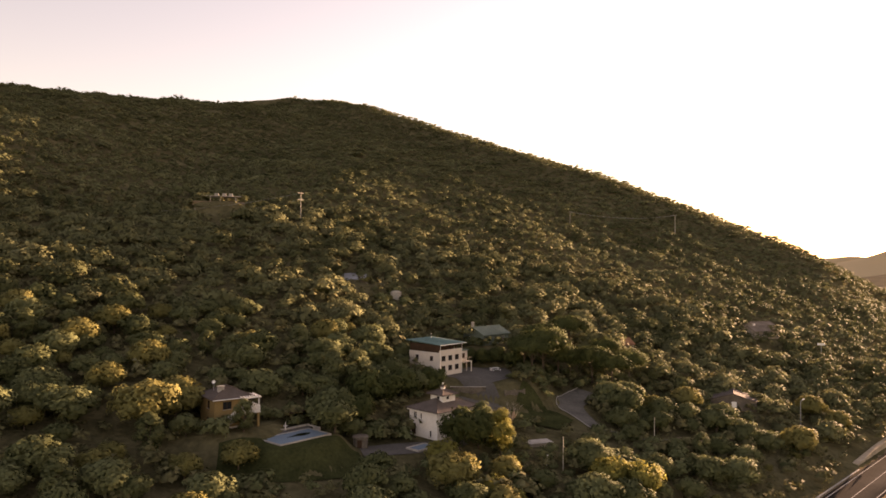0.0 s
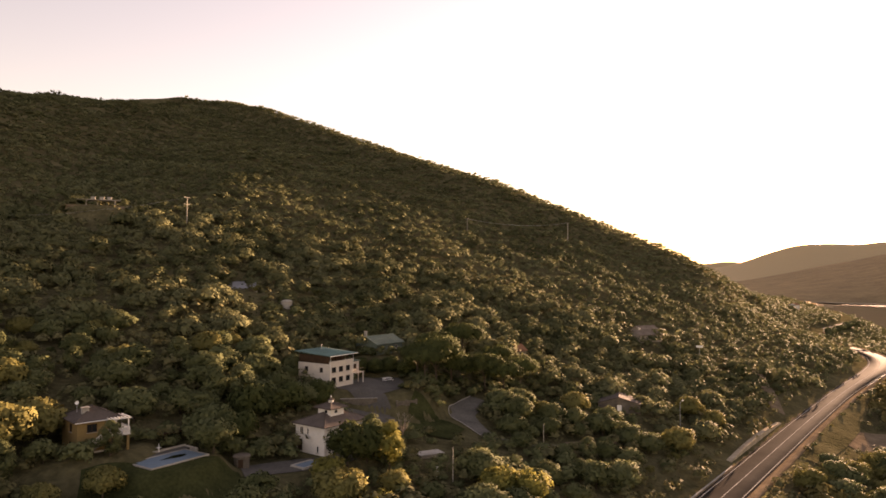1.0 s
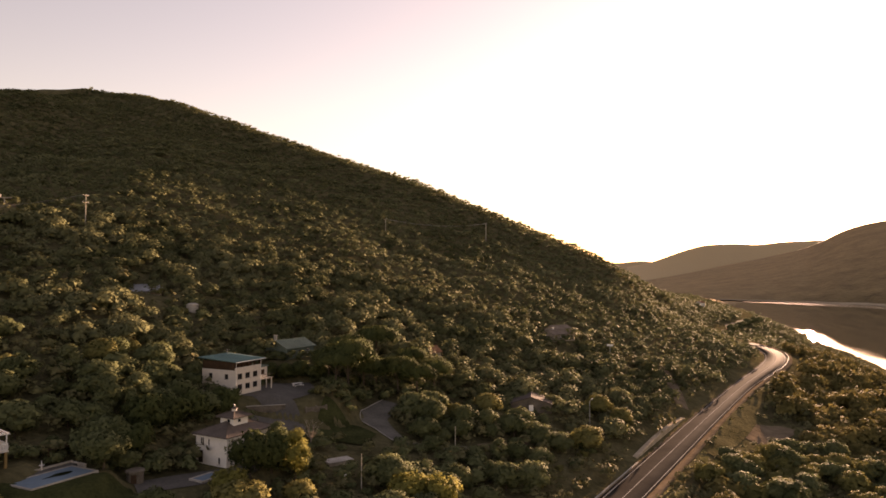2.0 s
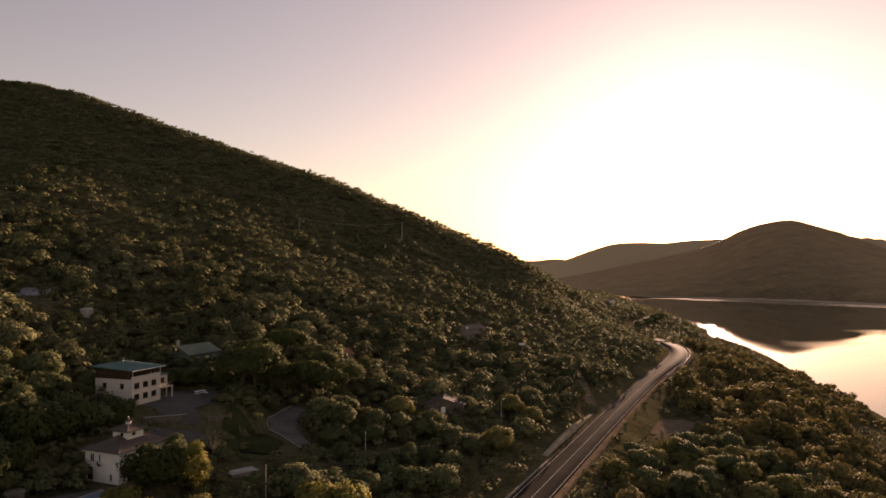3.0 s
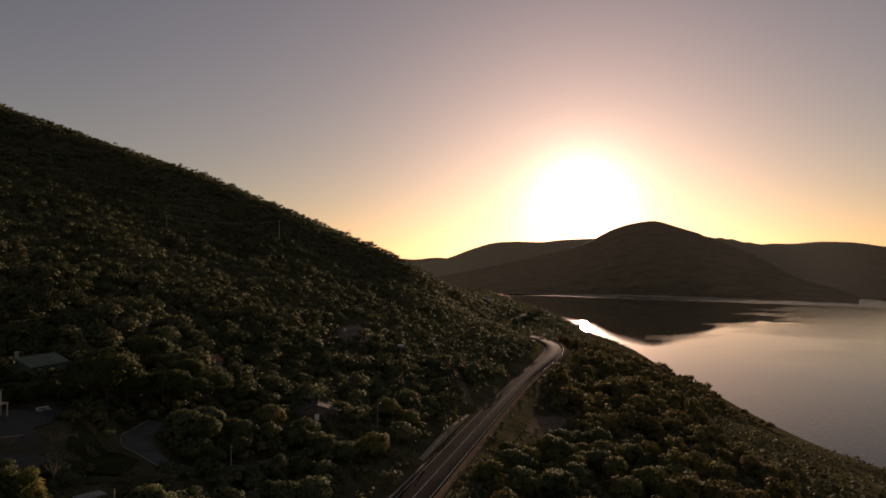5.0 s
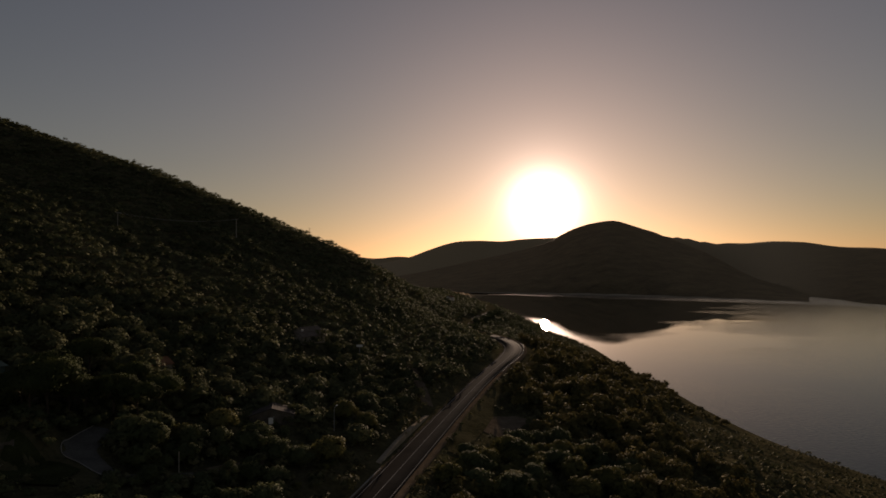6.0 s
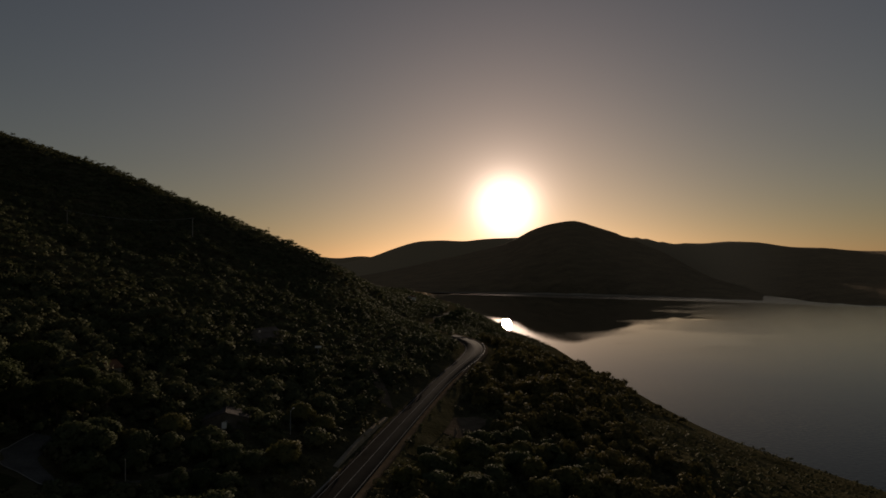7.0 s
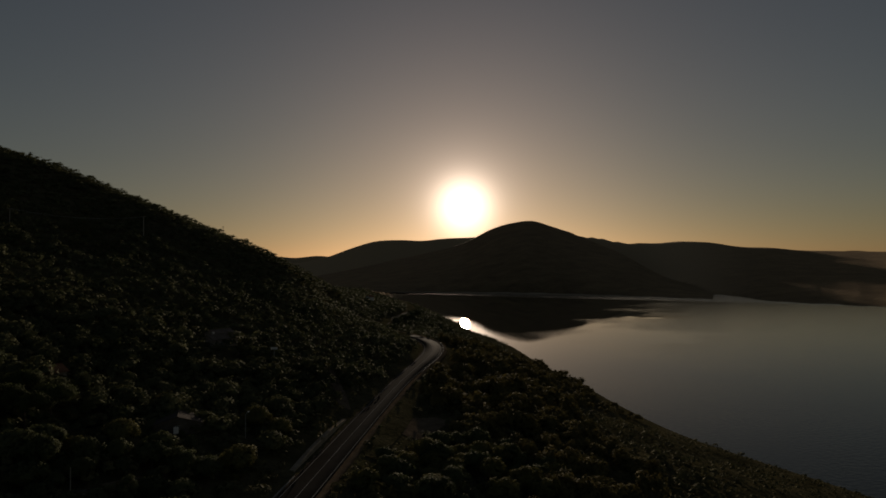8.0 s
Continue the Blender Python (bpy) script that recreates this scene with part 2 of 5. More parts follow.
POOL_TILE = material("pale_blue_pool_tiles", (0.125, 0.195, 0.245), rough=0.5, vary=0.15, size=2.5, grain=0.4)
BARK = material("bark", (0.10, 0.075, 0.055), vary=0.35, size=0.8, grain=0.12, bump=0.5)
OAK_LEAF = material("oak_leaves", (0.092, 0.112, 0.048), rough=0.8, vary=0.35, size=5, grain=0.7, second=(0.160, 0.175, 0.086), leafy=0.22, each=0.25, spec=0.02)
# yellow-green leaf colour with the gold of low sun painted in
GOLD_LEAF = material("sun_gold_leaves", (0.150, 0.145, 0.050), rough=0.8, vary=0.3, size=4, grain=0.7, second=(0.235, 0.212, 0.085), leafy=0.24, each=0.2, spec=0.02)
PINE_LEAF = material("pine_needles", (0.052, 0.068, 0.028), rough=0.85, vary=0.35, size=3, grain=0.5, second=(0.095, 0.112, 0.044), leafy=0.16, each=0.15, spec=0.02)
WOOD_LEAF = material("wood_leaves", (0.094, 0.111, 0.047), rough=0.85, vary=0.4, size=34, grain=6, second=(0.186, 0.188, 0.100), leafy=0.22, spec=0.02)
SCRUB_LEAF = material("scrub_leaves", (0.104, 0.108, 0.050), rough=0.85, vary=0.4, size=9, grain=1.2, second=(0.190, 0.174, 0.090), leafy=0.18, spec=0.02)
BRIGHT_LEAF = material("bright_yellow_leaves", (0.172, 0.170, 0.048), rough=0.8, vary=0.3, size=3, grain=0.5, second=(0.275, 0.250, 0.080), leafy=0.28, spec=0.02)
# yellowing leaves, their colour lifted to hold the lens veil over the bank
BANK_LEAF = material("yellowing_veiled_bank_leaves", (0.123, 0.110, 0.040), rough=0.85, vary=0.4, size=12, grain=1.5, second=(0.241, 0.196, 0.081), leafy=0.27, spec=0.02)

GLASS = bpy.data.materials.new("window_glass")
GLASS.use_nodes = True
g = GLASS.node_tree.nodes["Principled BSDF"]
g.inputs["Base Color"].default_value = (0.02, 0.022, 0.025, 1)
g.inputs["Roughness"].default_value = 0.08

WATER = bpy.data.materials.new("lake_water")
WATER.use_nodes = True
n, l = WATER.node_tree.nodes, WATER.node_tree.links
b = n["Principled BSDF"]
b.inputs["Base Color"].default_value = (0.012, 0.016, 0.008, 1)
b.inputs["Roughness"].default_value = 0.0
b.inputs["IOR"].default_value = 1.33
b.inputs["Specular IOR Level"].default_value = 0.29
geo = n.new("ShaderNodeNewGeometry")
mapping = n.new("ShaderNodeMapping")
mapping.inputs["Scale"].default_value = (0.5, 0.5, 0.5)
l.new(geo.outputs["Position"], mapping.inputs[0])
ripple = n.new("ShaderNodeTexNoise")
ripple.inputs["Scale"].default_value, ripple.inputs["Detail"].default_value = 1.0, 2
l.new(mapping.outputs[0], ripple.inputs["Vector"])
calm = n.new("ShaderNodeTexNoise")
calm.inputs["Scale"].default_value, calm.inputs["Detail"].default_value = 0.006, 3
l.new(geo.outputs["Position"], calm.inputs["Vector"])
patch = n.new("ShaderNodeMapRange")
patch.inputs[1].default_value, patch.inputs[2].default_value, patch.inputs[3].default_value, patch.inputs[4].default_value = 0.40, 0.66, 0.006, 0.03
l.new(calm.outputs[0], patch.inputs[0])
# a breeze ruffles the water off the far shore
reach = n.new("ShaderNodeVectorMath")
reach.operation = "DOT_PRODUCT"
reach.inputs[1].default_value = (0.53, -0.848, 0.0)
l.new(geo.outputs["Position"], reach.inputs[0])
drift = n.new("ShaderNodeMath")
drift.operation = "MULTIPLY_ADD"
drift.inputs[1].default_value = 420.0
l.new(calm.outputs[0], drift.inputs[0])
l.new(reach.outputs["Value"], drift.inputs[2])
band = n.new("ShaderNodeMapRange")
band.inputs[1].default_value, band.inputs[2].default_value, band.inputs[3].default_value, band.inputs[4].default_value = 120, 230, 0.0, 0.16
l.new(drift.outputs[0], band.inputs[0])
# wind ripples close to this shore and along the other one
span = n.new("ShaderNodeVectorMath")
span.operation = "LENGTH"
l.new(geo.outputs["Position"], span.inputs[0])
beyond = n.new("ShaderNodeVectorMath")
beyond.operation = "DOT_PRODUCT"
beyond.inputs[1].default_value = (0.977, 0.212, 0.0)
l.new(geo.outputs["Position"], beyond.inputs[0])
extra = []
for source, wide, edge in ((span.outputs["Value"], 160.0, (560, 470, 0.0, 0.07)), (beyond.outputs["Value"], 90.0, (1470, 1510, 0.0, 0.38))):
    shift = n.new("ShaderNodeMath")
    shift.operation = "MULTIPLY_ADD"
    shift.inputs[1].default_value = wide
    l.new(calm.outputs[0], shift.inputs[0])
    l.new(source, shift.inputs[2])
    ramp = n.new("ShaderNodeMapRange")
    for k, v in enumerate(edge):
        ramp.inputs[k + 1].default_value = v
    l.new(shift.outputs[0], ramp.inputs[0])
    extra.append(ramp.outputs[0])
ruffle = n.new("ShaderNodeMath")
ruffle.operation = "ADD"
l.new(extra[0], ruffle.inputs[0])
l.new(extra[1], ruffle.inputs[1])
both = n.new("ShaderNodeMath")
both.operation = "ADD"
l.new(patch.outputs[0], both.inputs[0])
l.new(band.outputs[0], both.inputs[1])
bp = n.new("ShaderNodeBump")
bp.inputs["Distance"].default_value = 0.5
strong = n.new("ShaderNodeMath")
strong.operation = "ADD"
l.new(both.outputs[0], strong.inputs[0])
l.new(ruffle.outputs[0], strong.inputs[1])
l.new(strong.outputs[0], bp.inputs["Strength"])
l.new(ripple.outputs[0], bp.inputs["Height"])
l.new(bp.outputs[0], b.inputs["Normal"])

# ---- building helpers ----
def mesh_of(name, verts, faces, mats, smooth_shade=False):
    """A mesh from arrays; faces all of one corner count."""
    me = bpy.data.meshes.new(name)
    verts, faces = np.asarray(verts, np.float32), np.asarray(faces, np.int32)
    me.vertices.add(len(verts))
    me.vertices.foreach_set("co", verts.ravel())
    k = faces.shape[1]
    me.loops.add(faces.size)
    me.loops.foreach_set("vertex_index", faces.ravel())
    me.polygons.add(len(faces))
    me.polygons.foreach_set("loop_start", np.arange(0, faces.size, k, dtype=np.int32))
    if smooth_shade:
        me.polygons.foreach_set("use_smooth", np.ones(len(faces), bool))
    for m in mats:
        me.materials.append(m)
    me.update(calc_edges=True)
    return me


def part(name, bm, mat, parent, label="", smooth_shade=False):
    me = bpy.data.meshes.new(name)
    bmesh.ops.recalc_face_normals(bm, faces=bm.faces[:])
    bm.to_mesh(me)
    bm.free()
    me.materials.append(mat)
    if smooth_shade:
        for p in me.polygons:
            p.use_smooth = True
    ob = new(name, me)
    ob.parent = parent
    return tagged(ob, label)


def box(bm, x0, x1, y0, y1, z0, z1):
    v = [bm.verts.new((x, y, z)) for z in (z0, z1) for x, y in ((x0, y0), (x1, y0), (x1, y1), (x0, y1))]
    for f in ((0, 3, 2, 1), (4, 5, 6, 7), (0, 1, 5, 4), (1, 2, 6, 5), (2, 3, 7, 6), (3, 0, 4, 7)):
        bm.faces.new([v[i] for i in f])
    return v


def boxes(*dims):
    bm = bmesh.new()
    for d in dims:
        box(bm, *d)
    return bm


def rod(bm, a, b, r0, r1=None, sides=8):
    """A tapered round bar from a to b."""
    a, b = Vector(a), Vector(b)
    q = (b - a).to_track_quat("Z", "Y")
    rings = []
    for p, r in ((a, r0), (b, r0 if r1 is None else r1)):
        rings.append([bm.verts.new(p + q @ Vector((r * math.cos(6.2832 * k / sides), r * math.sin(6.2832 * k / sides), 0))) for k in range(sides)])
    for k in range(sides):
        bm.faces.new((rings[0][k], rings[0][(k + 1) % sides], rings[1][(k + 1) % sides], rings[1][k]))
    bm.faces.new(rings[0][::-1]), bm.faces.new(rings[1])
    return bm


def rods(*bars):
    bm = bmesh.new()
    for bar in bars:
        rod(bm, *bar)
    return bm


def ground_z(x, y):
    return float(height(np.array([x]), np.array([y]))[0])


# ---- ground, one sheet out to the horizon ----
def build_ground():
    fine = np.arange(-40, 82, 0.4)
    coarse = np.r_[np.arange(82, 320, 7.0)]
    az = np.radians(np.r_[fine, coarse])
    r = np.r_[1.0, 15.0, 30 * (4920 / 30) ** (np.linspace(0, 1, 330))]
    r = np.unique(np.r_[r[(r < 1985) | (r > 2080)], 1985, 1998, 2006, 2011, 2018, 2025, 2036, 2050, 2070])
    rr, aa = np.meshgrid(r, az, indexing="ij")
    # the rings follow the far shore
    rr = rr + (far_shore(np.degrees(aa)) - 2010) * smooth(1200, 1600, rr) * smooth(3900, 2600, rr) * smooth(-5, 15, np.degrees(aa)) * smooth(100, 88, np.degrees(aa))
    x, y = rr * np.sin(aa), rr * np.cos(aa)
    z = height(x, y)
    nr, na = x.shape
    i, j = np.meshgrid(np.arange(nr - 1), np.arange(na), indexing="ij")
    j2 = (j + 1) % na
    f = np.stack([i * na + j, i * na + j2, (i + 1) * na + j2, (i + 1) * na + j], -1).reshape(-1, 4)[:, ::-1]
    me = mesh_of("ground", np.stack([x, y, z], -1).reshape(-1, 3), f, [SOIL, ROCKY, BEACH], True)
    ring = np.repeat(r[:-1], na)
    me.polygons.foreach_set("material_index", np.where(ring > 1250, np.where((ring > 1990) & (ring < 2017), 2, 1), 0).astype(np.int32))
    # haze painted in: the hills farther back take the paler base colour
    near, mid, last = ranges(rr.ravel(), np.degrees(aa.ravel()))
    me.attributes.new("haze_pale", "FLOAT", "POINT").data.foreach_set("value", (smooth(-2, 8, np.maximum(mid, last) - near) * smooth(66, 58, np.degrees(aa.ravel()))).astype(np.float32))
    tagged(new("ground", me), "dry brown hillside soil with forested hills beyond the lake", "ground", kind="structure")


build_ground()


def build_lake():
    az = np.radians(np.arange(0, 360, 2.0))
    r = np.r_[2.0, np.geomspace(60, 4900, 40)]
    rr, aa = np.meshgrid(r, az, indexing="ij")
    na = len(az)
    i, j = np.meshgrid(np.arange(len(r) - 1), np.arange(na), indexing="ij")
    f = np.stack([i * na + j, i * na + (j + 1) % na, (i + 1) * na + (j + 1) % na, (i + 1) * na + j], -1).reshape(-1, 4)[:, ::-1]
    me = mesh_of("lake", np.stack([rr * np.sin(aa), rr * np.cos(aa), 0 * rr], -1).reshape(-1, 3), f, [WATER])
    tagged(new("lake", me), "calm misty lake reflecting the evening sky", "lake", kind="structure")


build_lake()


# ---- road ----
def strip(name, w, left, right, lift, mat, label, category="", parent=None, thick=0.0):
    """A band of road along w between the offsets left and right of its centre line."""
    w = np.asarray(w, float)
    uc = along(*BEND, w)
    slope = np.gradient(uc, w)
    nu, nw = 1 / np.sqrt(1 + slope**2), -slope / np.sqrt(1 + slope**2)
    rows = []
    for off in (left * widen(w), right * widen(w)):
        x, y = xy(uc + nu * off, w + nw * off)
        rows.append(np.stack([x, y, np.full_like(x, ROAD_Z + lift)], -1))
    k = len(w)
    v = np.concatenate(rows)
    i = np.arange(k - 1)
    f = np.stack([i, i + k, i + k + 1, i + 1], -1)
    if thick:
        v = np.concatenate([v, v - (0, 0, thick)])
        f = np.concatenate([f, np.stack([i, i + 1, i + 1 + 2 * k, i + 2 * k], -1), np.stack([i + k + 1, i + k, i + 3 * k, i + 3 * k + 1], -1)])
    ob = new(name, mesh_of(name, v, f, [mat]))
    ob.parent = parent
    return tagged(ob, label, category, kind="" if parent else "structure")


LONG = np.r_[np.arange(-60, 360, 4.0), np.arange(360, 540, 1.5), np.arange(540, 760, 4.0)]
road = strip("road", LONG, 4.1, -4.1, 0.06, ASPHALT, "two-lane asphalt road with worn white lines", "road", thick=0.3)
strip("shoulder", LONG, 5.6, 4.1, 0.03, GRAVEL, "gravel road shoulder below the hill", "road shoulder", thick=0.3)
strip("shoulder", LONG, -4.1, -6.2, 0.03, GRAVEL, "gravel road shoulder above the bank", "road shoulder", thick=0.3)
strip("edge_line", LONG, 3.55, 3.37, 0.068, LINE, "solid white edge line", parent=road)
strip("edge_line", LONG, -3.37, -3.55, 0.068, LINE, "solid white edge line", parent=road)
strip("centre_line", LONG, 0.08, -0.08, 0.068, LINE, "solid white centre line", parent=road)


def road_at(w, off):
    uc = float(along(*BEND, np.array([w]))[0])
    sl = float((along(*BEND, np.array([w + 1.0])) - along(*BEND, np.array([w - 1.0])))[0] / 2)
    q = math.sqrt(1 + sl * sl)
    off *= float(widen(w))
    return xy(uc + off / q, w - off * sl / q)


def guard_rail(w0, w1, off, label):
    """A steel crash barrier on posts along the road."""
    root = tagged(new("guard_rail"), label, "guard rail")
    ws = np.arange(w0, w1 + 0.1, 3.0)
    x, y = road_at(w0, off)
    root.location = (x, y, ROAD_Z)
    side = 1 if off > 0 else -1
    prof = [(0.00, 0.46), (0.06, 0.52), (0.0, 0.58), (0.0, 0.64), (0.06, 0.70), (0.0, 0.77), (0.035, 0.77), (0.10, 0.70), (0.035, 0.62), (0.10, 0.52), (0.035, 0.46)]
    bm = bmesh.new()
    last = None
    for w in ws:
        ring = []
        for d, h in prof:
            px, py = road_at(w, off - side * d)
            ring.append(bm.verts.new((px - x, py - y, h)))
        if last:
            for k in range(len(prof)):
                bm.faces.new((last[k], last[(k + 1) % len(prof)], ring[(k + 1) % len(prof)], ring[k]))
        last = ring
    part("rail", bm, STEEL, root)
    for w in ws:
        px, py = road_at(w, off + side * 0.12)
        part("post", boxes((px - x - 0.06, px - x + 0.06, py - y - 0.06, py - y + 0.06, -0.4, 0.74)), STEEL, root)


guard_rail(330, 444, -4.75, "galvanised steel crash barrier along the lake side of the bend")
guard_rail(640, 690, -4.75, "galvanised steel crash barrier far along the road")


def low_wall(name, w0, w1, off, width, tall, mat, label):
    ws = np.arange(w0, w1 + 0.1, 3.0)
    x0, y0 = road_at(w0, off)
    bm = bmesh.new()
    last = None
    for k, w in enumerate(ws):
        h = tall * min(1, 0.35 + 0.65 * math.sin(math.pi * min(1, max(0, k / (len(ws) - 1)))))
        ring = []
        for o, z in ((0, -0.5), (0, h), (width, h + 0.04), (width, -0.5)):
            px, py = road_at(w, off + o)
            ring.append(bm.verts.new((px - x0, py - y0, z)))
        if last:
            for i in range(4):
                bm.faces.new((last[i], last[(i + 1) % 4], ring[(i + 1) % 4], ring[i]))
        else:
            bm.faces.new(ring)
        last = ring
    bm.faces.new(last[::-1])
    root = tagged(new(name), label, "wall")
    root.location = (x0, y0, ROAD_Z)
    part("wall", bm, mat, root)


low_wall("earth_bank", 180, 236, 5.5, 1.3, 1.5, EARTH, "bare tan earth bank cut beside the road")
low_wall("kerb_wall", 60, 178, 4.5, 0.3, 0.22, CONCRETE, "low pale concrete kerb wall beside the road")

# ---- trees ----
def sprays(rng, c, rad, heart, count, leaf, out=0.75, lift=0.3, own=0.4, loose=1.0, tilt=0.35):
    """Leaf sprays (small triangles) over lumps c of radius rad, most of them on the side away from the crown's heart.
    Returns their corners and the way that each corner faces, between the lump's and the whole crown's roundness."""
    n = len(rad)
    away = c - heart
    away /= np.linalg.norm(away, axis=1)[:, None] + 1e-6
    d = rng.normal(size=(n, count, 3))
    d /= np.linalg.norm(d, axis=2)[:, :, None]
    d += away[:, None, :] * out
    d[:, :, 2] += lift
    d /= np.linalg.norm(d, axis=2)[:, :, None]
    p = c[:, None, :] + d * rad[:, None, None] * (1 + rng.uniform(-0.22, 0.24, (n, count, 1)) * loose)
    nrm = d + rng.normal(size=d.shape) * tilt
    nrm /= np.linalg.norm(nrm, axis=2)[:, :, None]
    a = np.cross(nrm, rng.normal(size=d.shape))
    a /= np.linalg.norm(a, axis=2)[:, :, None]
    b = np.cross(nrm, a)
    s = leaf * rad[:, None, None] * rng.uniform(0.55, 1.25, (n, count, 1))
    t = s * rng.uniform(0.5, 0.9, (n, count, 1))
    q = np.stack([p - a * s, p + a * s * 0.6 - b * t, p + a * s * 0.5 + b * t], 2).reshape(-1, 3)
    face = p - heart[:, None, :]
    face /= np.linalg.norm(face, axis=2)[:, :, None] + 1e-6
    aim = d * own + face * (1 - own) + rng.normal(size=d.shape) * 0.2 * own
    return q, np.repeat(aim.reshape(-1, 3), 3, axis=0)


def shade_round(me, normals):
    """Leaf sprays take the light like the rounded clump that they belong to."""
    me.polygons.foreach_set("use_smooth", np.ones(len(me.polygons), bool))
    normals = normals / np.linalg.norm(normals, axis=1)[:, None]
    me.normals_split_custom_set_from_vertices([tuple(v) for v in normals.tolist()])


OCTA = np.array([(1, 0, 0), (0, 1, 0), (-1, 0, 0), (0, -1, 0), (0, 0, 1), (0, 0, -1)], float)
OCTA_QUADS = [(0, 1, 4, 4), (1, 2, 4, 4), (2, 3, 4, 4), (3, 0, 4, 4), (1, 0, 5, 5), (2, 1, 5, 5), (3, 2, 5, 5), (0, 3, 5, 5)]


def cores(centres, radii, k=0.7):
    """Dense hearts of the lumps, as triangles."""
    v = np.concatenate([OCTA * r * k + c for c, r in zip(centres, radii)])
    tri = np.array([f[:3] for f in OCTA_QUADS])
    f = np.concatenate([tri + 6 * i for i in range(len(radii))])
    return v, f


def crown_mesh(name, rng, centres, radii, count, leaf, mat):
    heart = np.broadcast_to(centres.mean(0) - (0, 0, 0.3), centres.shape)
    q, aims = sprays(rng, centres, radii, heart, count, leaf)
    cv, cf = cores(centres, radii)
    tris = np.concatenate([np.arange(len(q)).reshape(-1, 3), cf + len(q)])
    me = mesh_of(name, np.concatenate([q, cv]), tris, [mat])
    shade_round(me, np.concatenate([aims, np.tile(OCTA, (len(radii), 1))]))
    return me


def trunk_mesh(name, rng, tall, thick, tips):
    bm = bmesh.new()
    bend = rng.normal(size=2) * 0.06 * tall
    mid, top = (bend[0], bend[1], tall * 0.55), (bend[0] * 1.6, bend[1] * 1.6, tall)
    rod(bm, (0, 0, -0.8), mid, thick, thick * 0.75, 7)
    rod(bm, mid, top, thick * 0.75, thick * 0.45, 7)
    for tip in tips:
        start = mid if rng.random() < 0.5 else top
        rod(bm, start, tuple(tip), thick * 0.4, thick * 0.08, 5)
    me = bpy.data.meshes.new(name)
    bm.to_mesh(me)
    bm.free()
    me.materials.append(BARK)
    return me


def lumps_round(rng, r, z, k):
    c = rng.normal(size=(k, 3))
    c /= np.linalg.norm(c, axis=1)[:, None]
    c *= rng.uniform(0.3, 0.74, (k, 1)) * (r, r, r * 0.68)
    c[:, 2] += z
    return c, rng.uniform(0.26, 0.44, k) * r * (32 / max(k, 32)) ** 0.3


def lumps_umbrella(rng, r, z, k):
    a, d = rng.uniform(0, 6.28, k), np.sqrt(rng.uniform(0, 1, k)) * r * 0.8
    c = np.stack([np.cos(a) * d, np.sin(a) * d, z - d * d / r * 0.42 + rng.uniform(-0.2, 0.2, k)], -1)
    return c, rng.uniform(0.2, 0.32, k) * r


def lumps_tall(rng, r, z, k):
    t = np.linspace(0, 1, k)
    a = rng.uniform(0, 6.28, k)
    w = np.sin(np.pi * (0.15 + 0.8 * t)) * r * 0.5
    c = np.stack([np.cos(a) * w, np.sin(a) * w, z - r * 1.1 + t * r * 2.2], -1)
    return c, rng.uniform(0.28, 0.46, k) * r


def tree(kind, seed, mat, label, category="tree"):
    """One tree at the origin: trunk with limbs, and a crown of many leaf clumps."""
    rng = np.random.RandomState(seed)
    r = 3.2
    if kind == "umbrella":
        tall, (c, rad), n, s = 5.0, lumps_umbrella(rng, 4.4, 6.4, 44), 100, 0.15
    elif kind == "tall":
        tall, (c, rad), n, s = 3.2, lumps_tall(rng, 2.7, 4.6, 28), 95, 0.2
    elif kind == "oval":
        tall, (c, rad), n, s = 3.4, lumps_round(rng, r, 5.4, 46), 80, 0.17
        c[:, 2] = 5.4 + (c[:, 2] - 5.4) * 2.2
        c[:, :2] *= (1.25 - 0.055 * c[:, 2:])
        rad *= 0.85
    elif kind == "bush":
        tall, (c, rad), n, s = 0.8, lumps_round(rng, 1.7, 1.2, 9), 120, 0.24
    else:
        tall, (c, rad), n, s = 2.3, lumps_round(rng, r, 3.4, 46), 46, 0.265
    name = "stone_pine" if kind == "umbrella" else "bush" if kind == "bush" else "tree"
    root = tagged(new(name), label, "bush" if kind == "bush" else category, "trees and bushes on the slope")
    order = rng.permutation(len(c))[:6]
    for nm, me in (("trunk", trunk_mesh("trunk", rng, tall, 0.07 * tall if kind != "umbrella" else 0.22, c[order] * (0.9, 0.9, 0.97))), ("crown", crown_mesh("crown", rng, c, rad, n, s, mat))):
        ob = new(nm, me)
        ob.parent = root
    return root


# places kept free of trees: x, y, radius
CLEAR = []


PAVED = []


def free_at(x, y, grow=0.0):
    ok = np.ones(np.shape(x), bool)
    for cx, cy, r in CLEAR:
        ok &= np.hypot(x - cx, y - cy) > r + grow
    for cx, cy, r in PAVED:
        ok &= np.hypot(x - cx, y - cy) > r
    return ok


